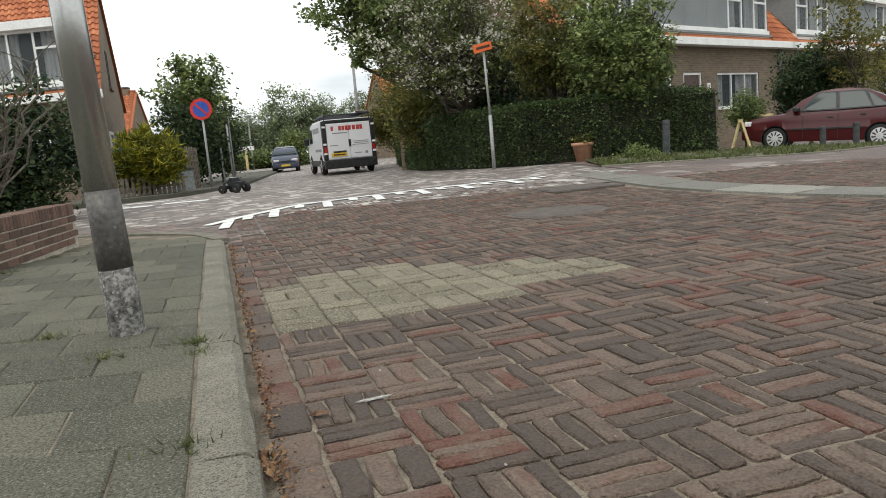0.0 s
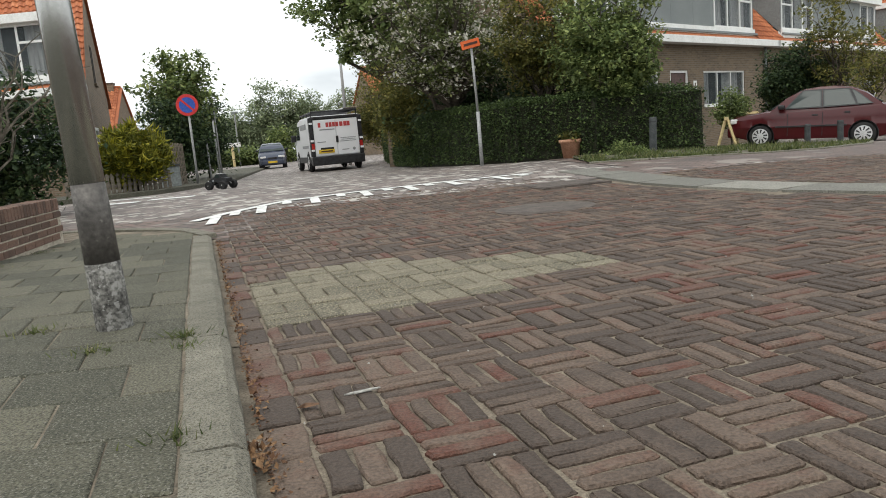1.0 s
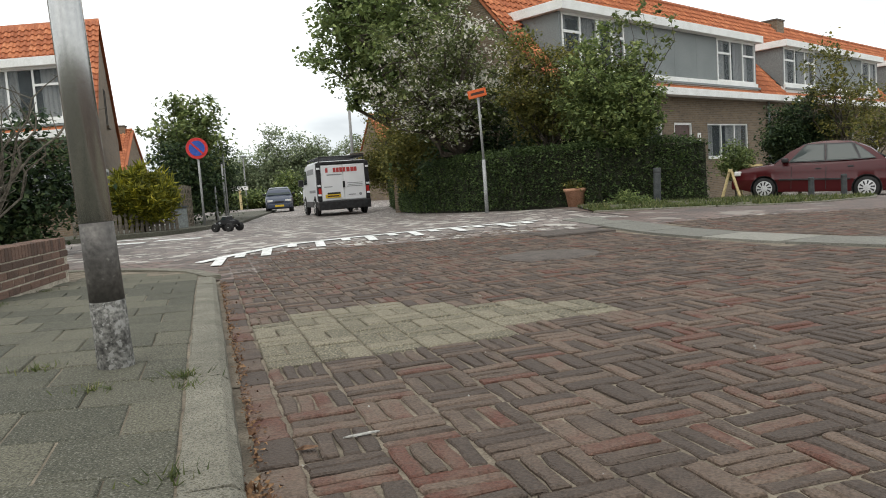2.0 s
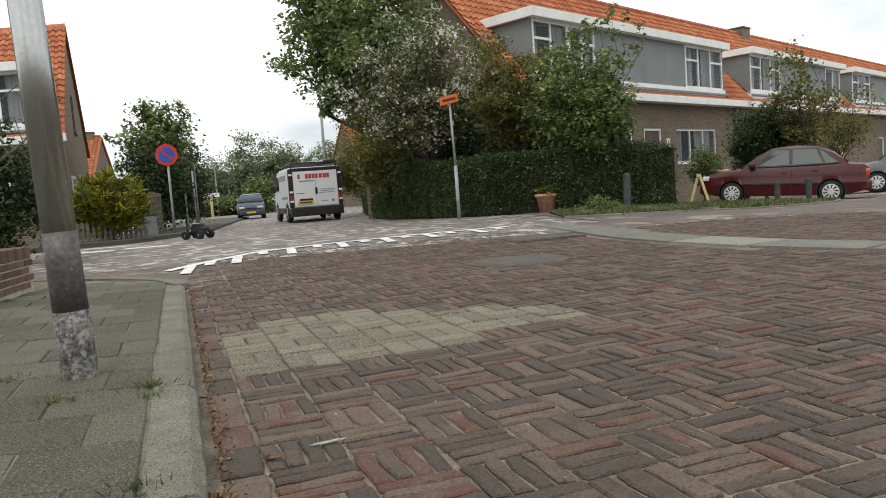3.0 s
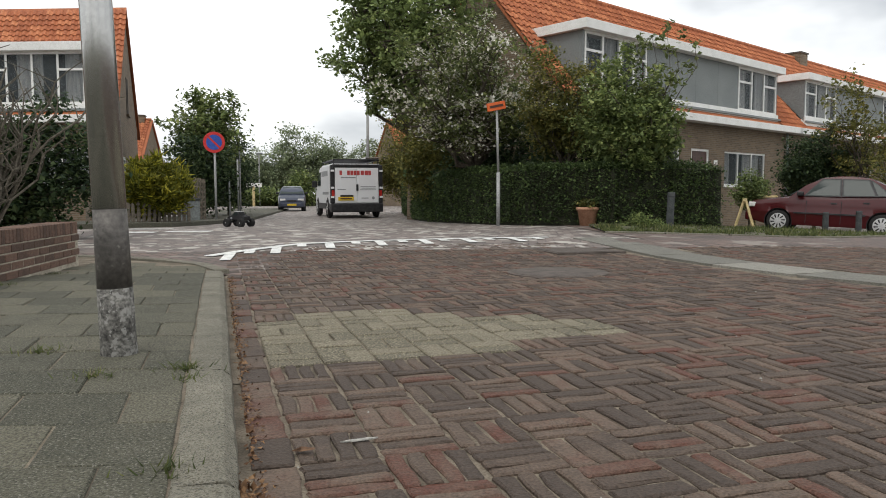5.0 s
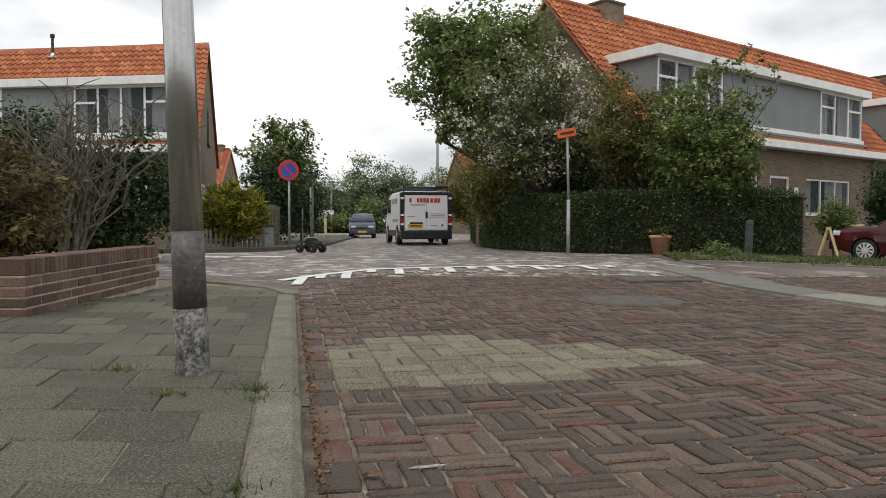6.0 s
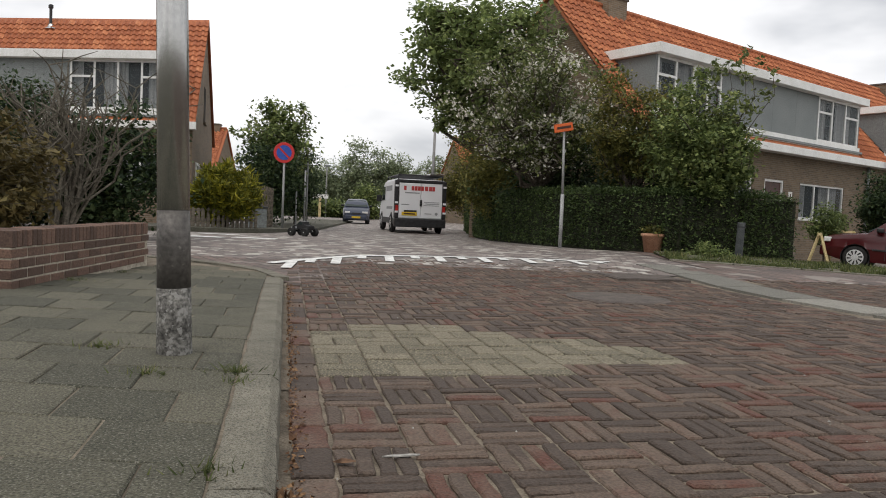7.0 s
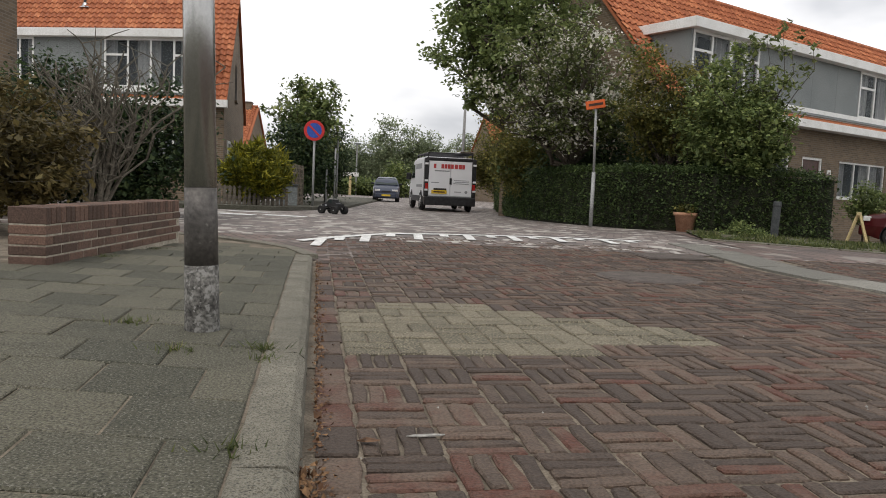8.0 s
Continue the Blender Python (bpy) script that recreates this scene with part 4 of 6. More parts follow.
def limb(bm, p0, p1, r0, r1, rr, segs=4, wob=0.06):
    """A crooked tapering branch; returns its points."""
    pts = [Vector(p0)]
    for k in range(1, segs + 1):
        t = k / segs
        p = Vector(p0).lerp(Vector(p1), t)
        if k < segs:
            p += Vector((rr.gauss(0, wob), rr.gauss(0, wob), rr.gauss(0, wob * 0.6)))
        pts.append(p)
    for k in range(segs):
        tube(bm, pts[k], pts[k + 1], r0 + (r1 - r0) * k / segs, r0 + (r1 - r0) * (k + 1) / segs, 6, False)
    return pts


def tree(name, label, category, base, centre, radii, leaf, seed, limbs=9, twigs=6, leaves=60, size=0.12, trunk=0.09, spread=0.28, bark=None, extra=None, fork=0.4, group="", low=-0.75, slim=0.36):
    """Trunk, limbs and twigs that reach an uneven crown, with leaves clustered round the twig ends."""
    rr = random.Random(seed)
    t = thing(name, Matrix.Translation(base), label, category, group)
    c = Vector(centre) - Vector(base)
    bm = bmesh.new()
    top = Vector((c.x * fork, c.y * fork, c.z * fork))
    limb(bm, (0, 0, -0.1), top, trunk, trunk * 0.7, rr, 4, trunk * 0.3)
    pts, pts2 = [], []
    for _ in range(limbs):
        a, b = rr.uniform(0, 6.28), rr.uniform(low, 1.0)
        k = math.sqrt(max(0.0, 1 - b * b))
        r = rr.uniform(0.5, 0.98)
        end = c + Vector((radii[0] * math.cos(a) * k * r, radii[1] * math.sin(a) * k * r, radii[2] * b * r))
        lp = limb(bm, top, end, trunk * 0.5, trunk * 0.1, rr, 5, 0.09 * radii[0])
        for _ in range(twigs):
            q = lp[rr.randint(2, 5)]
            e2 = q + Vector((rr.gauss(0, 0.3) * radii[0], rr.gauss(0, 0.3) * radii[1], rr.gauss(0.05, 0.26) * radii[2]))
            o = e2 - c
            far = math.sqrt((o.x / radii[0]) ** 2 + (o.y / radii[1]) ** 2 + (o.z / radii[2]) ** 2)
            rim = rr.uniform(0.72, 1.16)
            if far > rim:
                e2 = c + o * (rim / far)
            limb(bm, q, e2, trunk * 0.13, trunk * 0.04, rr, 2, 0.03)
            n = int(leaves * rr.uniform(0.6, 1.4))
            bloom = 0.0 if not extra else extra[1] * 2.1 if rr.random() < 0.55 else 0.04
            clump = spread * rr.uniform(0.55, 1.35)
            for _ in range(n):
                d = Vector((rr.gauss(0, 1), rr.gauss(0, 1), rr.gauss(0, 1)))
                d *= min(1.0, 2.0 / d.length)
                p = q.lerp(e2, 1.05 - 0.7 * rr.random() ** 2) + Vector((d.x * clump, d.y * clump, d.z * clump * 0.7))
                if p.z < 0.04:
                    continue
                (pts2 if bloom and rr.random() < bloom else pts).append(p)
    part("trunk", bm, bark or M_BARK, t, "", True)
    v, f = leaf_cloud(pts, size, rr, 0.3 if slim > 0.3 else -0.3, slim)
    raw("crown", v, f, leaf, t)
    if extra:
        v, f = leaf_cloud(pts2, size * extra[2], rr, -0.5)
        tagged(raw(extra[3], v, f, extra[0], t), extra[4])
    return t


def at(x, y):
    return (x, y, gz(x, y))


tree("tree", "tall broad tree in fresh green spring leaf", "tree", at(1.7, 22), (0.85, 21.5, 5.1), (2.3, 1.9, 1.95), M_LEAF_FRESH, 11, 44, 8, 84, 0.165, 0.15, 0.19)
tree("tree", "blossoming fruit tree with white flowers and dark branches", "tree", at(2.3, 16.5), (1.78, 16.2, 3.12), (1.78, 1.3, 1.5), M_LEAF_SPRING, 12, 31, 8, 66, 0.10, 0.085, 0.15, extra=(M_PETAL, 0.26, 0.82, "blossom", "clusters of small white blossom"))
tree("tree", "reddish-green shrub tree behind the hedge", "tree", at(3.7, 14.8), (3.75, 14.6, 2.6), (1.0, 0.8, 1.2), M_LEAF_OLIVE, 13, 15, 8, 80, 0.085, 0.05, 0.13)
tree("tree", "dense green shrub tree overhanging the clipped hedge", "tree", at(4.8, 13.6), (4.55, 13.3, 2.05), (1.05, 0.8, 1.15), M_LEAF_MID, 14, 24, 8, 85, 0.09, 0.05, 0.13)
tree("tree", "young feathery tree with sparse fresh leaves", "tree", at(5.1, 13.4), (5.1, 13.3, 2.95), (0.72, 0.6, 0.95), M_LEAF_SPRING, 15, 11, 5, 16, 0.11, 0.025, 0.06, fork=0.5)
tree("tree", "olive-brown shrub beside the parked van", "shrub", at(1.5, 20), (1.3, 19.5, 1.7), (0.9, 1.3, 1.2), M_LEAF_OLIVE, 16, 14, 8, 120, 0.09, 0.05, 0.22)
tree("tree", "olive green shrub rising behind the van", "shrub", at(1.5, 35), (0.95, 34.6, 2.2), (1.35, 1.4, 1.9), M_LEAF_OLIVE, 26, 14, 8, 120, 0.11, 0.06, 0.28)
tree("tree", "dark evergreen shrub mass behind the hedge", "shrub", at(3.0, 18.5), (2.9, 18, 1.6), (1.9, 1.2, 1.5), M_LEAF_DARK, 17, 14, 8, 100, 0.12, 0.08, 0.3)
tree("tree", "dark evergreen shrub beneath the fresh tree", "shrub", at(5.0, 16.5), (4.7, 16.2, 1.7), (1.5, 1.0, 1.4), M_LEAF_DARK, 27, 12, 8, 100, 0.12, 0.08, 0.3)
tree("tree", "dark green tree by the side street fence", "tree", at(-6.2, 26.5), (-6.0, 26, 3.0), (1.45, 1.2, 1.45), M_LEAF_MID, 18, 20, 8, 44, 0.17, 0.08, 0.17)
tree("tree", "dark dense evergreen behind golden shrub", "shrub", at(-5.9, 23.5), (-5.8, 23.4, 1.35), (1.15, 0.9, 1.3), M_LEAF_DARK, 19, 13, 8, 80, 0.13, 0.08, 0.24)
tree("shrub", "golden-yellow conifer shrub behind picket fence", "shrub", at(-4.85, 16.4), (-4.75, 16.2, 0.78), (0.82, 0.7, 0.62), M_LEAF_GOLD, 20, 34, 9, 70, 0.19, 0.05, 0.07, fork=0.25, low=-0.5, slim=0.12)
tree("tree", "young street tree with thin layered foliage", "tree", at(13.8, 20.3), (13.6, 20.0, 2.5), (1.25, 1.0, 1.6), M_LEAF_OLIVE, 21, 12, 6, 34, 0.12, 0.05, 0.15)
tree("shrub", "dark purple-leaved shrub against the facade", "shrub", at(12.9, 21.0), (12.8, 20.8, 1.25), (1.3, 0.9, 1.3), M_LEAF_DARK, 22, 20, 9, 150, 0.1, 0.05, 0.18)
tree("tree", "pale leafing tree further along the street", "tree", at(19.5, 26.5), (19.2, 26.3, 2.0), (1.5, 1.2, 1.6), M_LEAF_OLIVE, 23, 12, 6, 40, 0.13, 0.05, 0.26)
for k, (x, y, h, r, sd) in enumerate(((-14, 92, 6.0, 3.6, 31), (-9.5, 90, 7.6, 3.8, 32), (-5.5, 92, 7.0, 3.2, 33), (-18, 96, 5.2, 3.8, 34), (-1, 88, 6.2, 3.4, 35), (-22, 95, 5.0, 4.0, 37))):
    tree("tree", "pale green trees far down the street, haze in leaf colour", "tree", at(x, y), (x, y, h * 0.56), (r, 2.2, h * 0.56), M_LEAF_HAZED, sd, 26, 8, 60, 0.32, 0.12, 0.5, group="distant trees")

# bare shrub and bronze-leaved shrub in the garden
rr = random.Random(77)
bare = thing("bare_shrub", pose(-4.45, 8.6, 0.05), "leafless grey-brown shrub with many thin forked stems", "shrub")
for k in range(12):
    bm = bmesh.new()
    a = rr.uniform(0, 6.28)
    reach = rr.uniform(0.25, 1.15)
    p1 = Vector((math.cos(a) * reach * 0.62, math.sin(a) * reach * 0.4, rr.uniform(0.6, 1.1)))
    main = limb(bm, (rr.uniform(-0.08, 0.08), rr.uniform(-0.08, 0.08), 0), p1, 0.032, 0.02, rr, 3, 0.05)
    for q in range(5):
        s0 = main[rr.randint(1, 3)]
        e = s0 + Vector((p1.x * rr.uniform(0.3, 1.0) + rr.gauss(0, 0.26), p1.y * 0.7 + rr.gauss(0, 0.2), rr.uniform(0.45, 1.15)))
        sub = limb(bm, s0, e, 0.016, 0.008, rr, 4, 0.045)
        for w in range(6):
            s1 = sub[rr.randint(1, 4)]
            e2 = s1 + Vector((rr.gauss(0, 0.2), rr.gauss(0, 0.16), rr.uniform(0.05, 0.38)))
            limb(bm, s1, e2, 0.0085, 0.0035, rr, 2, 0.015)
    part("stem", bm, M_TWIG, bare)
tree("shrub", "bronze and green leaved garden shrub", "shrub", (-4.35, 6.9, 0.05), (-4.3, 6.8, 0.82), (0.85, 0.8, 0.68), M_LEAF_BROWN, 41, 22, 8, 60, 0.075, 0.03, 0.1, M_TWIG, fork=0.3)
tree("shrub", "dark evergreen backing the bare shrub", "shrub", (-5.6, 10.4, 0.05), (-5.4, 10.3, 1.15), (1.9, 0.5, 1.15), M_LEAF_DARK, 42, 30, 9, 90, 0.085, 0.04, 0.17, fork=0.3)
tree("shrub", "dark evergreen beside the house corner", "shrub", (-6.4, 9.2, 0.05), (-6.2, 9.0, 0.95), (1.0, 0.8, 0.95), M_LEAF_DARK, 43, 15, 9, 90, 0.085, 0.04, 0.17, fork=0.3)


def hedge(name, label, line, top, thick, seed, dens=1150):
    rr = random.Random(seed)
    h = thing(name, pose(0, 0, 0), label, "hedge")
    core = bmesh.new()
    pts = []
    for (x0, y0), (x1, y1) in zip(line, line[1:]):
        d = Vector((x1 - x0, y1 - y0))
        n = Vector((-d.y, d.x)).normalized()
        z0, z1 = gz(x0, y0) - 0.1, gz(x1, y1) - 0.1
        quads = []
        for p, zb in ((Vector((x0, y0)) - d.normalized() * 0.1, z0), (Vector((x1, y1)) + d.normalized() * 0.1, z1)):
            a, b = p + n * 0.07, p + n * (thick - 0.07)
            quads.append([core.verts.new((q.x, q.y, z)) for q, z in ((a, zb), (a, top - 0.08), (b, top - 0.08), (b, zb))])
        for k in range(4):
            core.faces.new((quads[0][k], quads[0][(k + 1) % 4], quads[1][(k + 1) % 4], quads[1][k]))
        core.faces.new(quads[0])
        core.faces.new(quads[1][::-1])
        ln = d.length
        for _ in range(int(ln * (top + thick + 0.4) * dens)):
            t, s = rr.random(), rr.random() * (top + thick)
            p = Vector((x0, y0)) + d * t
            zb = gz(p.x, p.y)
            wob = 0.07 * noise.noise((p.x * 1.7, p.y * 1.7, s * 2)) + 0.03 * noise.noise((p.x * 6, p.y * 6, s * 6)) + rr.gauss(0, 0.028)
            if s < top:
                q = p + n * (0.02 - wob)
                pts.append(Vector((q.x, q.y, zb + 0.06 + (top - zb - 0.06) * s / top)))
            else:
                q = p + n * (s - top)
                pts.append(Vector((q.x, q.y, top + wob + 0.01)))
        for e0, zb in (((x0, y0), z0), ((x1, y1), z1)):
            for _ in range(int(thick * top * dens * 0.6)):
                q = Vector(e0) + n * rr.uniform(0, thick) + d.normalized() * (-0.1 if e0 == (x0, y0) else 0.1) * rr.uniform(0.6, 1.4)
                pts.append(Vector((q.x, q.y, rr.uniform(zb + 0.1, top))))
    # solid filler behind the leaves, its black tone painting in their shade
    part("core", core, M_HEDGE_SHADE, h, "solid near-black core, the hedge's inner shade put into its colour")
    v, f = leaf_cloud(pts, 0.052, rr, 0.3, 0.42)
    tagged(raw("leaves", v, f, M_LEAF_HEDGE, h), kind="stuff")


hedge("hedge", "clipped dark green privet hedge along the corner garden", [(1.0, 34), (1.05, 23), (1.25, 19), (2.0, 15.4), (2.75, 13.6), (4.0, 12.75), (5.4, 12.95), (6.38, 13.4)], 1.16, 0.8, 3)

# ---- far pavement and verge ----
def far_kerb_x(y):
    return -3.95 - 0.055 * max(0, y - 18) - 1.6 * sstep(15.5, 13.2, y)


fp = bmesh.new()
rows = []
for k in range(40):
    y = 13.4 + k * 0.8
    x1 = far_kerb_x(y)
    rows.append([fp.verts.new((x, y, gz(x1, y) + dz)) for x, dz in ((x1 - 3.2, 0.09), (x1 - 0.12, 0.09), (x1, 0.085), (x1 + 0.02, -0.05))])
for a, b in zip(rows, rows[1:]):
    for q in range(3):
        fp.faces.new((a[q], a[q + 1], b[q + 1], b[q]))
solid("side_pavement", fp, M_TILE_J, "grey concrete pavement with kerb beside the fences", "pavement", kind="structure")

vb = bmesh.new()
front = [(3.3, 10.6), (4.0, 10.05), (4.8, 9.8), (5.7, 9.95), (6.85, 10.5), (8.8, 12.1), (10.5, 14.4)]
back = [(3.6, 12.6), (4.3, 12.9), (5.4, 13.1), (6.5, 13.7), (7.6, 15.5), (8.4, 17.5), (9.0, 18.6)]
ra = [vb.verts.new((x, y, gz(x, y) + 0.02)) for x, y in front]
rb = [vb.verts.new((x, y, gz(x, y) + 0.05)) for x, y in back]
for k in range(len(front) - 1):
    vb.faces.new((ra[k], ra[k + 1], rb[k + 1], rb[k]))
verge = solid("verge", vb, M_SOIL, "weedy soil verge below the hedge", "verge", kind="structure")
rr = random.Random(91)
gp, gf = [], []
for _ in range(11000):
    k = rr.randrange(len(front) - 1)
    t, s = rr.random(), rr.random()
    p = Vector(front[k]).lerp(Vector(front[k + 1]), t).lerp(Vector(back[k]).lerp(Vector(back[k + 1]), t), s ** 1.3 * 0.9)
    if noise.noise((p.x * 2.3, p.y * 2.3, 0)) < 0.02:
        continue
    h = rr.uniform(0.02, 0.07) * (1.7 if noise.noise((p.x * 1.1, p.y * 1.1, 4)) > 0.2 else 1)
    a = rr.uniform(0, 6.28)
    z = gz(p.x, p.y) + 0.02
    n = len(gp)
    dx, dy = math.cos(a) * 0.012, math.sin(a) * 0.012
    gp += [(p.x - dx, p.y - dy, z), (p.x + dx, p.y + dy, z), (p.x + rr.gauss(0, 0.04), p.y + rr.gauss(0, 0.04), z + h)]
    gf.append((n, n + 1, n + 2))
tagged(raw("verge_grass", gp, gf, M_GRASS), "rough tufts of grass and weeds on the verge", "grass", kind="stuff")
edging = thing("verge_kerb", pose(0, 0, 0), "low worn concrete edging along the verge", "kerb", kind="structure")
for (x0, y0), (x1, y1) in zip(front, front[1:]):
    n_st = max(1, round(math.hypot(x1 - x0, y1 - y0) / 0.8))
    for k in range(n_st):
        a, b = Vector((x0, y0)).lerp(Vector((x1, y1)), k / n_st), Vector((x0, y0)).lerp(Vector((x1, y1)), (k + 1) / n_st)
        d, dz = b - a, gz(b.x, b.y) - gz(a.x, a.y)
        part("edge_stone", bx(0.008, d.length - 0.008, -0.06, 0.04, -0.1, 0.03, bevel=0.008, m=pose(a.x, a.y, gz(a.x, a.y), 0, -math.degrees(math.atan2(dz, d.length)), math.degrees(math.atan2(d.y, d.x)))), M_KERB, edging)
tree("weed_clump", "low mound of green weeds beside the pot", "weeds", at(4.35, 12.0), (4.35, 12.0, 0.12), (0.36, 0.25, 0.14), M_LEAF_MID, 61, 10, 6, 40, 0.05, 0.012, 0.06, fork=0.2)

# ---- street furniture ----
s = thing("street_sign", pose(2.2, 13.7, gz(2.2, 13.7)), "orange street name sign on a slim grey pole", "sign")
part("lower_pole", tube(bmesh.new(), (0, 0, -0.1), (0, 0, 1.0), 0.036, 0.034, 14), M_POLE, s, "thicker grey lower pole", True)
part("pole", tube(bmesh.new(), (0, 0, 1.0), (-0.03, 0, 2.24), 0.024, 0.022, 14), M_POLE, s, "", True)
M_ORANGE = mat("orange_sign_paint", (0.62, 0.11, 0.02), (0.70, 0.14, 0.03), scale=3, rough=0.45, bump=0.02)
M_DARKTXT = mat("dark_lettering", (0.05, 0.02, 0.01), (0.08, 0.03, 0.02), scale=3, rough=0.5, bump=0)
plate = part("plate", bx(-0.2, 0.2, -0.015, 0.015, -0.075, 0.075, bevel=0.008, m=pose(-0.05, -0.05, 2.22, 0, -12, 24)), M_ORANGE, s, "bright orange name plate")
part("text_bar", bx(-0.15, 0.15, -0.019, -0.0155, -0.02, 0.025, m=pose(-0.05, -0.05, 2.22, 0, -12, 24)), M_DARKTXT, s)

ds = thing("no_parking_sign", pose(-4.45, 20.5, gz(-4.4, 20.5)), "round red and blue no-parking sign on a grey post", "sign")
part("pole", tube(bmesh.new(), (0, 0, -0.1), (0, 0, 2.1), 0.032, 0.03, 12), M_POLE, ds, "", True)
M_SIGNRED = mat("sign_red", (0.50, 0.02, 0.02), (0.58, 0.03, 0.03), scale=3, rough=0.4, bump=0)
M_SIGNBLUE = mat("sign_blue", (0.02, 0.07, 0.36), (0.03, 0.09, 0.42), scale=3, rough=0.4, bump=0)
face = pose(0, -0.05, 2.17, 90, 0, 8)
part("disc", lathe(bmesh.new(), [(0.28, -0.006), (0.285, 0), (0.28, 0.006)], 40, face), M_SIGNRED, ds, "red rimmed disc")
part("blue_field", lathe(bmesh.new(), [(0.205, 0.006), (0.204, 0.011)], 40, face), M_SIGNBLUE, ds)
part("slash", bx(-0.215, 0.215, -0.025, 0.025, 0.011, 0.015, m=face @ pose(0, 0, 0, 0, 0, -45)), M_SIGNRED, ds)
part("clamp", bx(-0.05, 0.05, -0.045, 0.03, 2.1, 2.16), M_POLE, ds)
for x, y, h in ((-4.7, 23.6, 1.25), (-4.62, 24.6, 2.0), (-4.9, 26.5, 2.4)):
    pl = thing("post", pose(x, y, gz(x, y)), "plain grey metal post by the pavement", "post", "posts by the pavement")
    part("shaft", tube(bmesh.new(), (0, 0, -0.1), (0, 0, h), 0.03, 0.028, 10), M_POLE, pl, "", True)
    part("cap", lathe(bmesh.new(), [(0.032, h), (0.032, h + 0.03), (0.015, h + 0.05)], 10), M_BLACK, pl)


def bollard(x, y, r, h, lean, label):
    b = thing("bollard", pose(x, y, gz(x, y), lean, lean * 1.3, 0), label, "bollard", "dark bollards")
    part("shaft", lathe(bmesh.new(), [(r * 1.02, -0.15), (r, 0.0), (r, h * 0.97), (r * 0.9, h)], 18), M_BOLLARD, b, "", False)
    part("ring", lathe(bmesh.new(), [(r * 1.06, h * 0.86), (r * 1.09, h * 0.88), (r * 1.06, h * 0.9)], 18), M_BLACK, b)


bollard(4.92, 12.2, 0.062, 0.62, 1.2, "leaning dark wooden bollard on the verge")
bollard(9.62, 15.2, 0.062, 0.44, 0, "short dark bollard in front of the red car")
bollard(10.45, 15.3, 0.062, 0.5, 0, "dark bollard beside the red car door")

pot = thing("flower_pot", pose(3.72, 13.0, gz(3.7, 13.0) + 0.0), "square-rimmed terracotta pot with low green plants", "plant pot")
part("pot", lathe(bmesh.new(), [(0.14, 0), (0.185, 0.28), (0.21, 0.285), (0.212, 0.34), (0.185, 0.342), (0.17, 0.30)], 28), M_TERRA, pot, "terracotta pot with thick rim", True)
v, f = leaf_cloud([Vector((rr.gauss(0, 0.085), rr.gauss(0, 0.085), 0.33 + rr.random() * 0.15)) for _ in range(420)], 0.07, rr)
tagged(raw("foliage", v, f, M_LEAF_OLIVE, pot), kind="stuff")

# lamp post behind the van
sl = thing("street_lamp", pose(-0.55, 33.5, gz(0, 33)), "slim grey street lamp behind the van", "street lamp")
part("pole", tube(bmesh.new(), (0, 0, 0), (0.05, 0, 6.4), 0.085, 0.05, 10), M_POLE, sl, "", True)
part("arm", tube(bmesh.new(), (0.05, 0, 6.38), (-0.45, 0, 6.6), 0.03, 0.03, 8), M_POLE, sl)
part("lantern", bx(-1.2, -0.4, -0.14, 0.14, 6.53, 6.68, bevel=0.05), M_CLAD, sl, "grey lantern")
sl2 = thing("street_lamp", pose(-9.7, 61, gz(0, 60)), "distant slim street lamp", "street lamp")
part("pole", tube(bmesh.new(), (0, 0, 0), (0, 0, 4.2), 0.07, 0.05, 8), M_POLE, sl2)
part("lantern", bx(-0.2, 0.3, -0.1, 0.1, 4.15, 4.3, bevel=0.03), M_CLAD, sl2)
ws = thing("direction_sign", pose(-9.85, 59, gz(0, 59)), "white direction board on a pale post", "sign")
part("post", tube(bmesh.new(), (0, 0, 0), (0, 0, 1.55), 0.1, 0.1, 8), M_WOODPALE, ws)
part("board", bx(-0.7, 0.65, -0.04, 0.04, 1.5, 1.82, bevel=0.02), M_WHITE, ws, "white board")

# picket fence, bin and trellis by the golden shrub
fence = thing("picket_fence", pose(0, 0, 0), "weathered low wooden picket fence", "fence")
fa, fb = Vector((-5.7, 14.9)), Vector((-4.2, 16.6))
fd = fb - fa
fang = math.degrees(math.atan2(fd.y, fd.x))
for k in range(20):
    p = fa + fd * (k / 19)
    h = 0.42 + rr.uniform(-0.02, 0.02)
    part("picket", prism(bmesh.new(), [(-0.035, 0.0), (0.035, 0.0), (0.035, h - 0.03), (0, h), (-0.035, h - 0.03)], -0.01, 0.01), M_WOOD, fence).matrix_world = pose(p.x, p.y, gz(p.x, p.y) + 0.08, 0, rr.uniform(-2, 2), fang)
for z in (0.2, 0.4):
    part("rail", bx(0, fd.length, 0.012, 0.04, z, z + 0.05, m=pose(fa.x, fa.y, gz(*fa), 0, 0, fang)), M_WOOD, fence)
bn = thing("wheelie_bin", pose(-4.7, 18.7, gz(-4.7, 18.7) + 0.08, 0, 0, 20), "grey bin beside the fence", "bin")
part("body", bx(-0.22, 0.22, -0.22, 0.22, 0, 0.5, bevel=0.03), M_CLAD, bn)
part("lid", bx(-0.24, 0.24, -0.25, 0.25, 0.505, 0.55, bevel=0.015), M_BOLLARD, bn, "dark lid")
tl = thing("trellis_fence", pose(-4.75, 19.4, gz(-4.7, 20) + 0.05, 0, 0, 97), "pale wooden lattice fence panel", "fence")
for k in range(8):
    part("slat", bx(k * 0.36, k * 0.36 + 0.04, -0.012, 0.012, 0, 1.15), M_WOOD, tl)
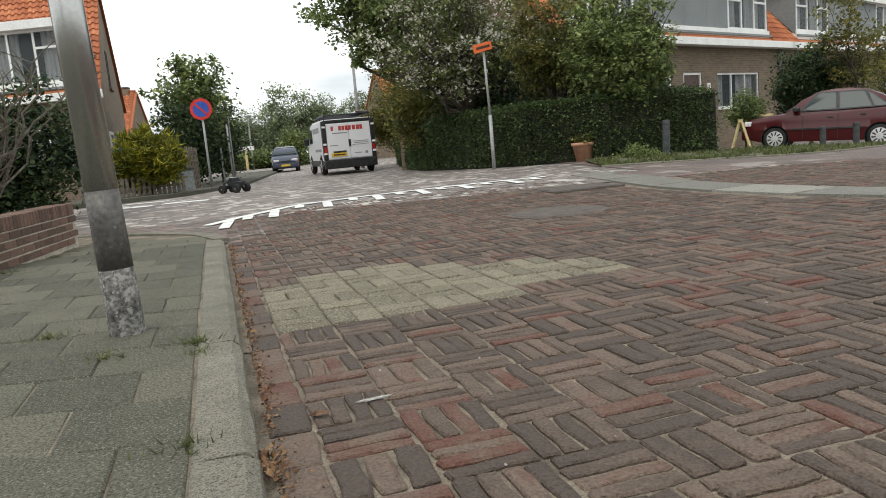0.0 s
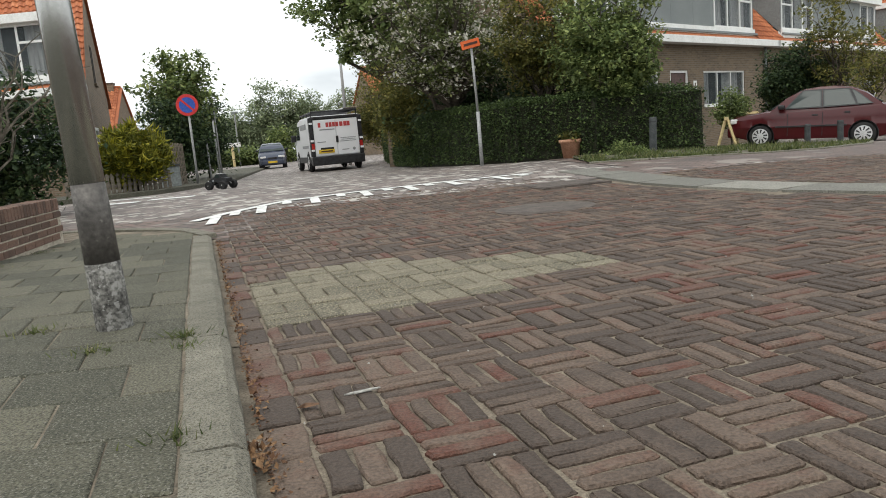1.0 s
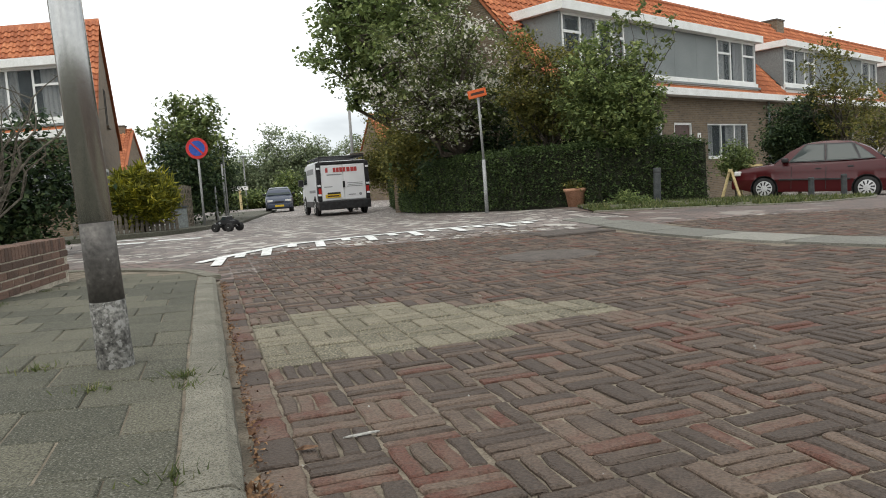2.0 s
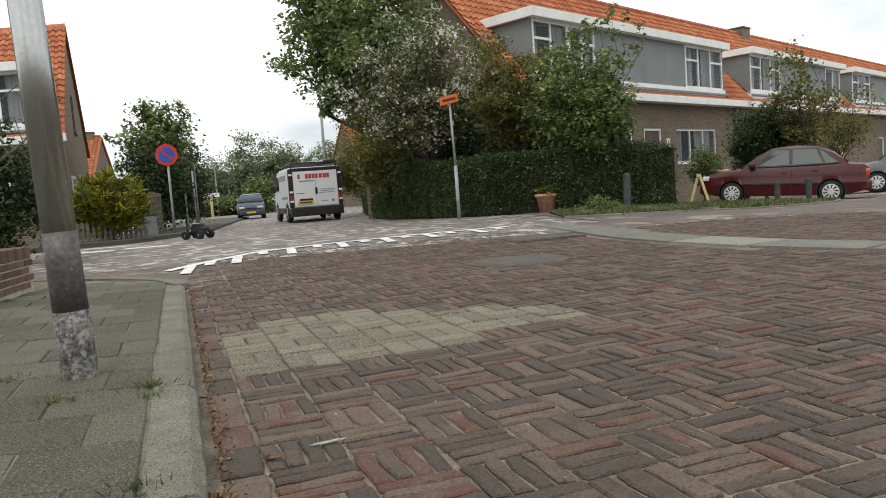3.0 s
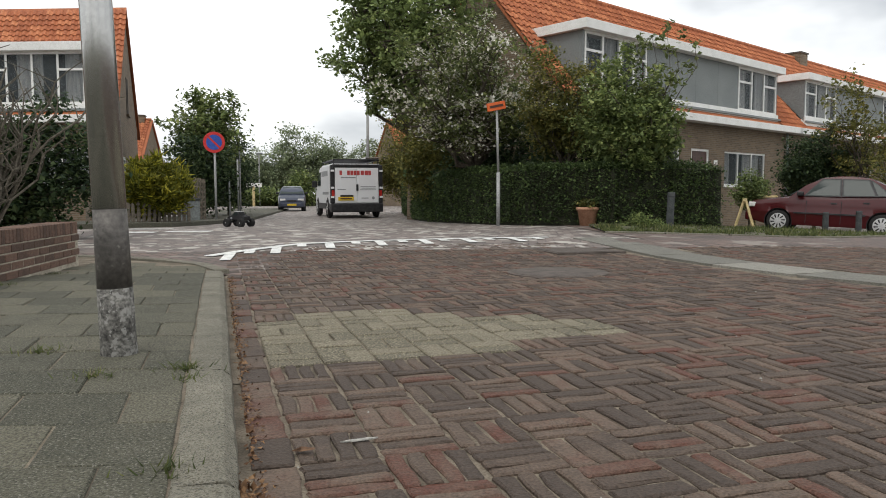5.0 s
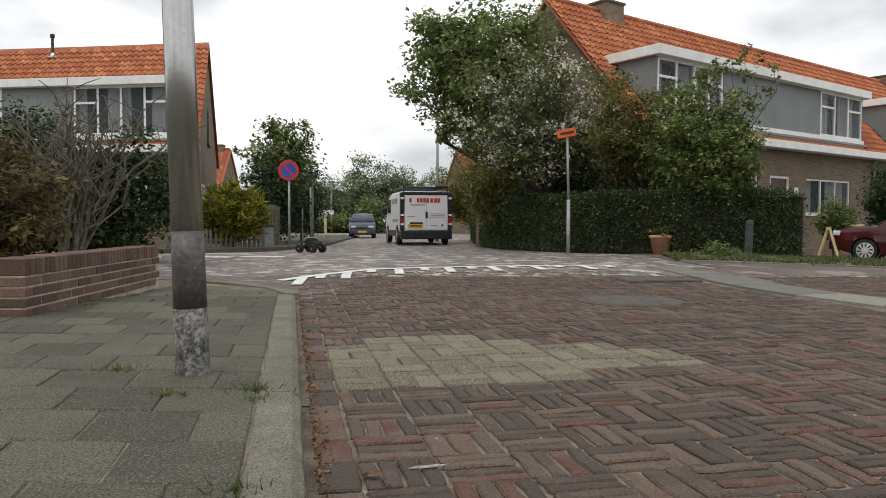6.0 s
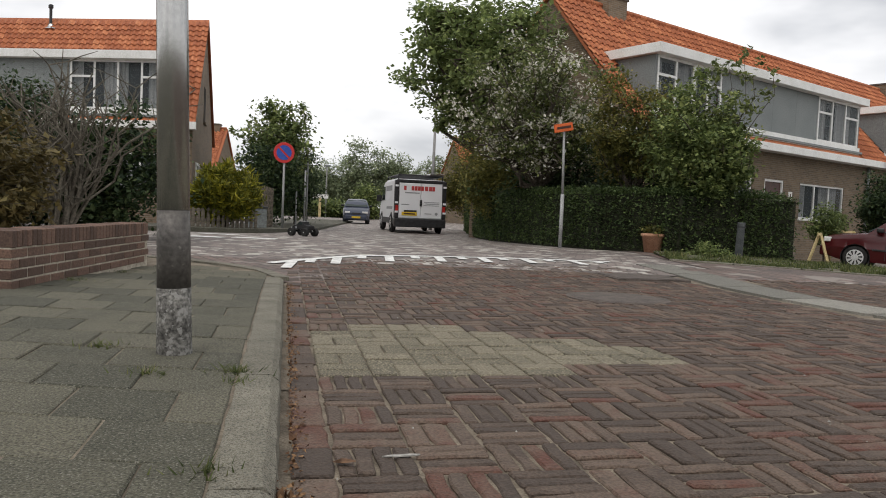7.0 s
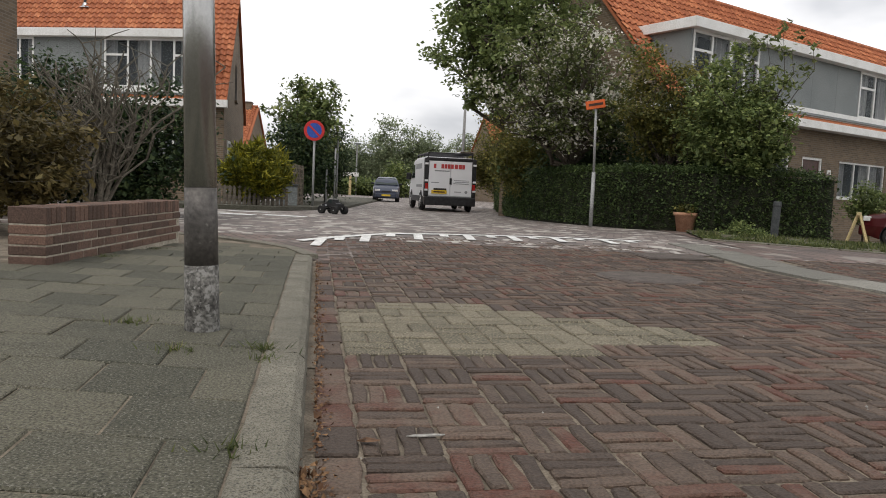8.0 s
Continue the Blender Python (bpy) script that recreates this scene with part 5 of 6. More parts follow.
for k in range(8):
    part("slat", bx(0, 2.56, 0.0125, 0.03, 0.06 + k * 0.14, 0.10 + k * 0.14), M_WOOD, tl)
tree("tree", "dark green trees along the side pavement", "tree", at(-6.0, 30), (-5.9, 30, 1.6), (0.8, 1.6, 1.7), M_LEAF_DARK, 63, 14, 7, 80, 0.13, 0.07, 0.26)
hedge("hedge", "low dark hedge across the far end of the street", [(-17, 64), (-9, 63), (-2, 62)], 0.75, 1.2, 8, 60)
tree("shrub", "dark shrubs before the distant trees", "shrub", at(-6.2, 58), (-6.2, 58, 1.0), (1.0, 1.0, 1.3), M_LEAF_MID, 64, 12, 7, 60, 0.25, 0.08, 0.35)
tree("shrub", "dark shrubs before the distant trees", "shrub", at(-10.5, 62), (-10.5, 62, 0.5), (3.4, 1.0, 0.8), M_LEAF_MID, 65, 16, 7, 60, 0.25, 0.08, 0.4)

# trestle, bench and planks in front of the window
tr_ = thing("trestle", pose(8.8, 17.2, gz(8.75, 17.2), 0, 0, 60) @ Matrix.Scale(0.72, 4), "pale yellow wooden trestle leaning by the wall", "trestle")
for sx in (-0.05, 0.55):
    for sy in (-1, 1):
        part("leg", tube(bmesh.new(), (sx, sy * 0.3, 0), (sx + 0.05, sy * 0.03, 0.95), 0.035, 0.035, 4), M_WOODPALE, tr_)
part("beam", bx(-0.15, 0.7, -0.05, 0.05, 0.93, 1.02), M_WOODPALE, tr_)
part("brace", tube(bmesh.new(), (-0.05, -0.2, 0.35), (0.55, -0.2, 0.35), 0.025, 0.025, 4), M_WOODPALE, tr_)
bn2 = thing("garden_bench", pose(10.3, 18.9, gz(10.2, 18.9) - 0.05, 0, 0, 36) @ Matrix.Scale(0.85, 4), "pale wooden slatted bench", "bench")
for z in (0.95, 1.06):
    part("back_slat", bx(-0.5, 1.1, 0.2, 0.24, z, z + 0.07), M_WOODPALE, bn2)
part("seat", bx(-0.5, 1.1, -0.25, 0.2, 0.5, 0.54), M_WOODPALE, bn2)
for x in (-0.45, 1.0):
    part("leg", bx(x, x + 0.06, 0.15, 0.2, 0, 1.1), M_WOODPALE, bn2)
    part("leg", bx(x, x + 0.06, -0.24, -0.19, 0, 0.5), M_WOODPALE, bn2)
tree("shrub", "green shrub in front of the living room window", "shrub", at(9.7, 18.7), (9.7, 18.7, 0.75), (0.5, 0.4, 0.55), M_LEAF_MID, 66, 10, 6, 60, 0.08, 0.03, 0.12)
for k in range(4):
    pk = solid("plank", bx(-0.03, 0.03, -0.015, 0.015, 0, 1.2 + 0.1 * k), M_WOOD, "weathered plank leaning beside the hedge", "plank", "leaning planks")
    pk.matrix_world = pose(7.75 + 0.12 * k, 16.6 + 0.1 * k, gz(7.8, 16.6), -8, 8 - 4 * k, 20)
np_ = DIRX * 23.55 + DIRN * 12.49
hn = thing("house_number", pose(np_.x, np_.y, 1.62, 0, 0, TURN), "small white enamel number plate", "plate")
part("plate", bx(-0.11, 0.11, -0.025, 0.0, -0.14, 0.14, bevel=0.006), M_WHITE, hn)
part("mark", bx(-0.03, 0.03, -0.03, -0.0255, -0.07, 0.07), M_DARKTXT, hn)
dpp = DIRX * 28.9 + DIRN * 12.4
dp = thing("drainpipe", pose(dpp.x, dpp.y, 0), "grey drainpipe between two houses", "drainpipe")
part("pipe", tube(bmesh.new(), (0, 0, -0.6), (0, 0, 3.0), 0.05, 0.05, 10), M_CLAD, dp, "", True)
for z in (0.4, 1.6, 2.7):
    part("bracket", bx(-0.07, 0.07, -0.02, 0.1, z, z + 0.03), M_ZINC, dp)

# manhole covers
for x, y, r, lab in ((1.42, 5.85, 0.36, "round rusty cast-iron manhole cover in the road"), (2.1, 7.85, 0.4, "square dark cast-iron cover near the gutter")):
    mh = thing("manhole_cover", pose(x, y, gz(x, y) - 0.002, 0, 0, 12), lab, "manhole cover")
    if r < 0.38:
        part("rim", lathe(bmesh.new(), [(r + 0.05, -0.05), (r + 0.05, 0.004), (r + 0.005, 0.004)], 36), M_IRON, mh)
        part("lid", lathe(bmesh.new(), [(r, -0.03), (r, 0.006), (r * 0.9, 0.009)], 36), M_IRON, mh)
    else:
        part("rim", bx(-r, r, -r, r, -0.05, 0.004), M_IRON, mh)
        part("lid", bx(-r + 0.04, r - 0.04, -r + 0.04, r - 0.04, -0.02, 0.009, bevel=0.003), M_IRON, mh)

# dry leaves, grit and weeds
M_LAMPCHIP = mat("pale_mortar_chip", (0.24, 0.23, 0.21), (0.38, 0.37, 0.34), scale=30, rough=0.9, bump=0.4)
sv = prism(bmesh.new(), [(-0.06, -0.004), (-0.02, -0.009), (0.045, -0.006), (0.062, 0.002), (0.03, 0.008), (-0.03, 0.006)], 0.0, 0.004)
solid("mortar_sliver", sv, M_LAMPCHIP, "pale mortar sliver lying on a brick joint", "stone chip", m=pose(-0.08, 1.84, 0.006, -90, 0, 14) @ Matrix.Scale(0.82, 4))
lf = bmesh.new()
c0 = [lf.verts.new(p) for p in ((-0.05, -0.012, 0.0), (0.0, -0.028, 0.008), (0.055, -0.008, 0.016), (0.04, 0.02, 0.012), (-0.02, 0.024, 0.01))]
lf.faces.new(c0)
bmesh.ops.solidify(lf, geom=lf.faces[:], thickness=0.003)
solid("dry_leaf", lf, M_DRYLEAF, "single curled dry brown leaf on the road", "leaf", m=pose(-0.215, 1.77, 0.003, 0, 0, -20) @ Matrix.Scale(0.62, 4))
pts = [Vector((*kerb_xy(0.03 + abs(rr.gauss(0, 0.025)), rr.uniform(-0.6, 4.4)), 0.0)) for _ in range(900)]
pts += [Vector((-0.335 + rr.gauss(0, 0.045), 1.46 + rr.gauss(0, 0.045), 0.01 + rr.random() * 0.02)) for _ in range(260)]
pts = [Vector((p.x, p.y, gz(p.x, p.y) + 0.004 + p.z)) for p in pts]
v, f = leaf_cloud(pts, 0.014, rr, 0.0)
tagged(raw("leaf_litter", v, f, M_DRYLEAF), "brown leaf litter and grit along the kerb", "leaf litter", kind="stuff")
pile = [Vector((-0.325 + rr.gauss(0, 0.03), 1.46 + rr.gauss(0, 0.04), gz(-0.3, 1.46) + 0.006 + rr.random() * 0.02)) for _ in range(70)]
pile += [Vector((*kerb_xy(0.035 + abs(rr.gauss(0, 0.02)), rr.choice((0.28, 0.42, 0.75, 1.3, 1.9)) + rr.gauss(0, 0.03)), 0.008)) for _ in range(22)]
v, f = leaf_cloud(pile, 0.028, rr, -0.2, 0.4)
tagged(raw("fallen_leaves", v, f, M_DRYLEAF), "curled dry brown leaves gathered against the kerb", "leaves", kind="stuff")
st = Pieces()
for _ in range(110):
    x, y = rr.uniform(-0.3, 3.2), rr.uniform(1.0, 6.5)
    if (Vector((x, y)) - KERB0).dot(RIGHT) < 0.05:
        continue
    q = rr.uniform(0.0015, 0.005)
    st.add([(q, 0, 0), (-q, q, 0), (-q, -q, 0), (0, 0, q * 1.4)], [(0, 1, 3), (1, 2, 3), (2, 0, 3)], pose(x, y, gz(x, y), 0, 0, rr.uniform(0, 360)))
tagged(raw("grit", st.v, st.f, M_LAMPCHIP), "pale grit and pebbles scattered on the bricks", "grit", kind="stuff")
gp, gf = [], []
for x, y, n, w in ((-1.27, 2.75, 90, 0.05), (-0.93, 2.34, 70, 0.04), (-0.66, 2.43, 110, 0.05), (-0.62, 2.28, 40, 0.03), (-2.45, 4.9, 80, 0.08), (-2.5, 5.8, 60, 0.06), (-0.47, 1.5, 60, 0.05)):
    for _ in range(int(n * 0.7)):
        a, r = rr.uniform(0, 6.28), abs(rr.gauss(0, w * 0.8))
        px, py = x + math.cos(a) * r * 1.3, y + math.sin(a) * r
        k = len(gp)
        b = rr.uniform(0, 6.28)
        gp += [(px - 0.003 * math.cos(b), py - 0.003 * math.sin(b), pave_z(px, py) - 0.004), (px + 0.003 * math.cos(b), py + 0.003 * math.sin(b), pave_z(px, py) - 0.004), (px + rr.gauss(0, 0.02), py + rr.gauss(0, 0.02), pave_z(px, py) + rr.uniform(0.008, 0.03))]
        gf.append((k, k + 1, k + 2))
tagged(raw("joint_weeds", gp, gf, M_GRASS), "small grass tufts growing in paving joints", "weeds", kind="stuff")

# ---- vehicles ----


def paint_mat(name, c, rough=0.25):
    m = mat(name, tuple(q * 0.94 for q in c), c, scale=1.5, rough=rough, bump=0.0, spec=0.4, grain=0.05)
    m.node_tree.nodes["Principled BSDF"].inputs["Coat Weight"].default_value = 0.1
    return m


M_VANWHITE = paint_mat("van_white", (0.80, 0.81, 0.83), 0.4)
M_CARRED = paint_mat("car_dark_red", (0.066, 0.008, 0.010), 0.25)
M_CARBLUE = paint_mat("car_dark_blue", (0.045, 0.055, 0.085), 0.3)
M_CARSILVER = paint_mat("car_grey_silver", (0.14, 0.152, 0.155), 0.3)
M_CARGLASS = glass_mat("car_glass", (0.03, 0.042, 0.04), 0.04, 1.0)
M_HUBCAP = mat("hubcap_silver", (0.5, 0.5, 0.5), (0.62, 0.62, 0.62), scale=9, rough=0.4, bump=0, metal=0.2)
M_LAMPCLEAR = mat("headlamp_glass", (0.6, 0.6, 0.58), (0.75, 0.75, 0.74), scale=9, rough=0.1, bump=0)
M_LAMPRED = mat("tail_lamp", (0.35, 0.02, 0.02), (0.45, 0.04, 0.03), scale=9, rough=0.15, bump=0)
M_LAMPAMBER = mat("amber_lamp", (0.6, 0.16, 0.02), (0.7, 0.2, 0.03), scale=9, rough=0.15, bump=0)
M_PLATE = mat("yellow_plate", (0.62, 0.42, 0.03), (0.68, 0.47, 0.04), scale=9, rough=0.4, bump=0)
M_REDTXT = mat("red_lettering", (0.42, 0.05, 0.05), (0.48, 0.07, 0.07), scale=9, rough=0.5, bump=0)
M_GREYTXT = mat("grey_lettering", (0.25, 0.26, 0.27), (0.3, 0.31, 0.32), scale=9, rough=0.5, bump=0)


def wheel(parent, x, y, r, w, hub=None, spokes=10):
    """A wheel on a car: its axis lies along y."""
    wh = new("wheel", None)
    wh.parent = parent
    out = 1 if y > 0 else -1
    m = pose(x, y, r, -90 * out, 0, 0)
    part("tyre", lathe(bmesh.new(), [(r * 0.72, -w / 2), (r * 0.93, -w / 2), (r, -w / 3), (r, w / 3), (r * 0.93, w / 2), (r * 0.72, w / 2 - 0.01)], 28, m), M_RUBBER, wh, "black tyre", True)
    bm = lathe(bmesh.new(), [(r * 0.73, w / 2 - 0.03), (r * 0.70, w / 2 - 0.005), (r * 0.2, w / 2 + 0.004), (r * 0.05, w / 2 + 0.008)], 28, m)
    part("rim", bm, hub or M_HUBCAP, wh, "silver wheel cover")
    for k in range(spokes):
        a = k * 360 / spokes
        part("slot", prism(bmesh.new(), [(-0.010, r * 0.30), (0.012, r * 0.28), (0.045, r * 0.60), (0.004, r * 0.63)], -0.008, 0.008), M_BLACK, wh).matrix_local = m @ pose(0, 0, w / 2 + 0.006, 0, 0, a) @ pose(0, 0, 0, -90 - 3, 0, 0)
    return wh


def ease(keys, x):
    """Smooth value at x from rising (x, value) keys."""
    if x <= keys[0][0]:
        return keys[0][1]
    for (x0, a), (x1, b) in zip(keys, keys[1:]):
        if x <= x1:
            t = (x - x0) / (x1 - x0)
            return a + (b - a) * (t * 0.5 + sstep(0, 1, t) * 0.5)
    return keys[-1][1]


def car_body(top, half, sill, wheels, r):
    """Body shell below the windows, with open wheel arches; top and half are keys along x, rear to front."""
    x0, x1 = top[0][0], top[-1][0]
    xs_ = {x0 + (x1 - x0) * k / 34 for k in range(35)} | {x0 + 0.03, x1 - 0.03}
    for xw in wheels:
        xs_ |= {xw + r * 1.2 * math.cos(math.pi * k / 14) for k in range(15)}
    bm, rings = bmesh.new(), []
    for x in sorted(xs_):
        zt, hw = ease(top, x), ease(half, x)
        zl = sill + 0.10 * sstep(x1 - 0.5, x1, x) + 0.12 * sstep(x0 + 0.6, x0, x)
        for xw in wheels:
            q = (r * 1.2) ** 2 - (x - xw) ** 2
            if q > 0:
                zl = max(zl, r + math.sqrt(q))
        end = min(1.0, 0.35 + 3.2 * min(x - x0, x1 - x) / 0.3)
        prof = ((0.94, sill), (0.985, sill + 0.12), (0.99, 0.47), (1.0, 0.49), (1.0, 0.53), (0.985, 0.56), (0.992, 0.70), (0.975, zt - 0.10), (0.94, zt - 0.03), (0.80, zt), (0.45, zt + 0.012))
        ring = []
        for wy, z in prof:
            z = min(max(z, zl), zt + 0.012)
            ring.append((hw * wy, z))
        rings.append([bm.verts.new((x, y, z)) for y, z in ring] + [bm.verts.new((x, -y, z)) for y, z in reversed(ring)])
    for a, b in zip(rings, rings[1:]):
        n = len(a)
        for i in range(n):
            bm.faces.new((a[i], a[(i + 1) % n], b[(i + 1) % n], b[i]))
    bm.faces.new(rings[0])
    bm.faces.new(rings[-1][::-1])
    bmesh.ops.remove_doubles(bm, verts=bm.verts[:], dist=0.0005)
    return bm


def inset_quad(pts, k, out, th=0.012):
    """A pane over a polygon, drawn in by k and set proud along out."""
    c = sum((Vector(p) for p in pts), Vector()) / len(pts)
    bm = bmesh.new()
    a = [bm.verts.new(Vector(p).lerp(c, k) + Vector(out) * 0.004) for p in pts]
    b = [bm.verts.new(v.co + Vector(out) * th) for v in a]
    n = len(pts)
    bm.faces.new(b)
    bm.faces.new(a[::-1])
    for i in range(n):
        bm.faces.new((a[i], a[(i + 1) % n], b[(i + 1) % n], b[i]))
    return bm


def car(m, label, paint, top, half, cabin, wheels, r, splits, group="parked cars"):
    """cabin: base front x, roof front x, roof rear x, base rear x, belt z front, belt z rear, roof z, base half, roof half."""
    c = thing("car", m, label, "car", group)
    body = part("body", car_body(top, half, 0.19, wheels, r), paint, c, "", True)
    body.data.set_sharp_from_angle(angle=radians(38))
    xf, rf, rb, xb, zf, zb, zr, hb, ht = cabin
    # glasshouse: a curved roof over raked pillars
    bm = bmesh.new()
    line = [(xf, zf - 0.02, hb), (xf + (rf - xf) * 0.5, zf + (zr - zf) * 0.56, (hb + ht) / 2 + 0.02), (rf, zr - 0.055, ht + 0.01), (rf + (rb - rf) * 0.3, zr - 0.008, ht), (rf + (rb - rf) * 0.6, zr, ht), (rb, zr - 0.045, ht), (xb + (rb - xb) * 0.5, zb + (zr - zb) * 0.57, (hb + ht) / 2 + 0.02), (xb, zb - 0.02, hb * 0.96)]
    rows = []
    for x, z, hy in line:
        zlow = min(z - 0.01, zf - 0.04 + (zb - zf) * (xf - x) / (xf - xb))
        yb_ = hb * (1 - 0.03 * max(0.0, (rf - x) / (rf - xb)))
        rows.append([bm.verts.new(p) for p in ((x, yb_, zlow), (x, hy, z - 0.012), (x, hy * 0.9, z), (x, 0, z + 0.018), (x, -hy * 0.9, z), (x, -hy, z - 0.012), (x, -yb_, zlow))])
    for a, b in zip(rows, rows[1:]):
        for k in range(6):
            bm.faces.new((a[k], a[k + 1], b[k + 1], b[k]))
    bm.faces.new(rows[0])
    bm.faces.new(rows[-1][::-1])
    cab = part("cabin", bm, paint, c, "", True)
    cab.data.set_sharp_from_angle(angle=radians(30))
    nf = Vector((zr - zf, 0, xf - rf)).normalized()
    nb = Vector((-(zr - zb), 0, rb - xb)).normalized()

    def across(x, z, hy):
        return [Vector((x, hy, z)), Vector((x, -hy, z))]
    a, b = across(xf - 0.02, zf + 0.02, hb * 0.93), across(rf + 0.03, zr - 0.075, ht * 0.95)
    part("windscreen", inset_quad([a[0], b[0], b[1], a[1]], 0.02, nf, 0.022), M_CARGLASS, c, "sloping windscreen")
    a, b = across(xb + 0.03, zb + 0.03, hb * 0.86), across(rb - 0.04, zr - 0.08, ht * 0.92)
    part("rear_window", inset_quad([a[0], b[0], b[1], a[1]], 0.02, nb, 0.022), M_CARGLASS, c)
    for sg in (1, -1):
        slope_n = Vector((0, sg * (zr - zf), hb - ht)).normalized()

        def side(x, t):
            """Point on the cabin's flank at x, t from belt (0) to roof (1)."""
            zbelt = zf + (zb - zf) * (xf - x) / (xf - xb)
            ztop = zr - 0.04
            if x > rf:
                ztop = zf + (zr - 0.04 - zf) * (xf - x) / (xf - rf)
            if x < rb:
                ztop = zb + (zr - 0.05 - zb) * (x - xb) / (rb - xb)
            z = zbelt + 0.025 + (ztop - zbelt - 0.085) * t
            k = (z - zbelt) / (zr - zbelt)
            return Vector((x, sg * (hb + (ht - hb) * k + 0.006), z))
        for xa, xm, xc, xd in splits:
            part("window_trim", inset_quad([side(xa + 0.03, -0.06), side(xc - 0.03, -0.06), side(xd - 0.03, 1.07), side(xm + 0.03, 1.07)], 0.0, slope_n, 0.006), M_BLACK, c, "black window surround")
            part("side_window", inset_quad([side(xa, 0), side(xc, 0), side(xd, 1), side(xm, 1)], 0.02, slope_n, 0.012), M_CARGLASS, c)
        for xd in [splits[0][2] + 0.06, splits[1][2] + 0.12] if len(splits) > 1 else [splits[0][2] + 0.06]:
            hw = ease(half, xd)
            part("door_handle", bx(xd, xd + 0.13, sg * hw * 0.985 - 0.012, sg * hw * 0.985 + 0.014, ease(top, xd) - 0.17, ease(top, xd) - 0.135, bevel=0.006), M_BLACK, c)
        for xd in (splits[0][0] - 0.05, splits[0][2] - 0.05):
            hw = ease(half, xd)
            part("door_gap", bx(xd - 0.006, xd + 0.006, sg * hw * 0.992 - 0.006, sg * hw * 0.992 + 0.003, 0.26, ease(top, xd) - 0.09), M_BLACK, c)
        hw = ease(half, 0)
        part("rubbing_strip", bx(wheels[1] + r * 1.3, wheels[0] - r * 1.3, sg * hw * 1.002 - 0.008, sg * hw * 1.002 + 0.008, 0.49, 0.53, bevel=0.003), M_BLACK, c, "dark rubbing strip")
        part("mirror", bx(xf - 0.36, xf - 0.20, sg * (hw + 0.03) - 0.085, sg * (hw + 0.03) + 0.085, zf + 0.03, zf + 0.14, bevel=0.035), M_BLACK, c)
        for xw in wheels:
            part("arch_liner", lathe(bmesh.new(), [(r * 1.19, -0.22), (r * 1.19, 0.0), (r * 1.15, 0.0), (r * 1.15, -0.2)], 32, pose(xw, sg * ease(half, xw) * 0.955, r, -90 * sg, 0, 0)), M_BLACK, c, "dark wheel arch liner")
            wheel(c, xw, sg * (ease(half, xw) - 0.10), r, 0.18)
        x1, x0 = top[-1][0], top[0][0]
        part("headlight", bx(x1 - 0.20, x1 - 0.01, sg * ease(half, x1 - 0.1) * 0.76 - 0.17, sg * ease(half, x1 - 0.1) * 0.80 + 0.17, 0.62, 0.745, bevel=0.03), M_LAMPCLEAR, c, "clear headlight")
        part("tail_light", bx(x0 - 0.012, x0 + 0.10, sg * ease(half, x0 + 0.05) * 0.93 - 0.09, sg * ease(half, x0 + 0.05) * 0.93 + 0.05, 0.62, 0.84, bevel=0.02), M_LAMPRED, c, "red tail light")
        part("indicator", bx(x0 - 0.014, x0 + 0.102, sg * ease(half, x0 + 0.05) * 0.93 - 0.092, sg * ease(half, x0 + 0.05) * 0.93 + 0.052, 0.77, 0.845, bevel=0.02), M_LAMPAMBER, c, "amber indicator")
    x1, x0 = top[-1][0], top[0][0]
    hw1, hw0 = ease(half, x1), ease(half, x0)
    part("front_bumper", bx(x1 - 0.30, x1 + 0.07, -hw1 * 1.03, hw1 * 1.03, 0.25, 0.52, bevel=0.07), paint, c)
    part("rear_bumper", bx(x0 - 0.07, x0 + 0.34, -hw0 * 1.03, hw0 * 1.03, 0.29, 0.55, bevel=0.07), paint, c)
    part("grille", bx(x1 - 0.06, x1 + 0.012, -hw1 * 0.42, hw1 * 0.42, 0.57, 0.67, bevel=0.01), M_BLACK, c)
    part("number_plate", bx(x1 + 0.072, x1 + 0.085, -0.26, 0.26, 0.34, 0.45), M_PLATE, c, "yellow number plate")
    part("number_plate", bx(x0 - 0.085, x0 - 0.072, -0.26, 0.26, 0.40, 0.51), M_PLATE, c, "yellow number plate")
    return c


SALOON_TOP = [(-2.0, 0.90), (-1.9, 0.97), (-1.45, 1.0), (0.0, 0.93), (0.95, 0.92), (1.5, 0.85), (1.85, 0.79), (1.97, 0.70)]
SALOON_HALF = [(-2.0, 0.72), (-1.85, 0.78), (-1.3, 0.835), (0.0, 0.85), (1.1, 0.84), (1.65, 0.81), (1.97, 0.72)]
red = car(pose(10.9, 17.0, gz(10.9, 17.0) - 0.01, 0, -2.5, 143) @ Matrix.Scale(0.92, 4), "dark red four-door saloon parked beside the verge", M_CARRED, SALOON_TOP, SALOON_HALF,
          (0.98, 0.22, -0.85, -1.58, 0.92, 0.99, 1.48, 0.80, 0.57), (1.2, -1.16), 0.28,
          [(0.60, 0.2, -0.2, -0.18), (-0.27, -0.25, -0.98, -0.80), (-1.03, -0.87, -1.32, -1.0)])
silver = car(pose(16.6, 19.1, gz(16.6, 19.1) + 0.02, 0, 0, 143) @ Matrix.Scale(0.97, 4), "grey-silver hatchback parked behind the red car", M_CARSILVER, SALOON_TOP, SALOON_HALF,
             (1.15, 0.3, -1.3, -1.9, 0.92, 0.98, 1.46, 0.79, 0.57), (1.2, -1.16), 0.28,
             [(0.68, 0.28, -0.2, -0.18), (-0.28, -0.26, -1.02, -0.95), (-1.1, -1.02, -1.6, -1.3)])
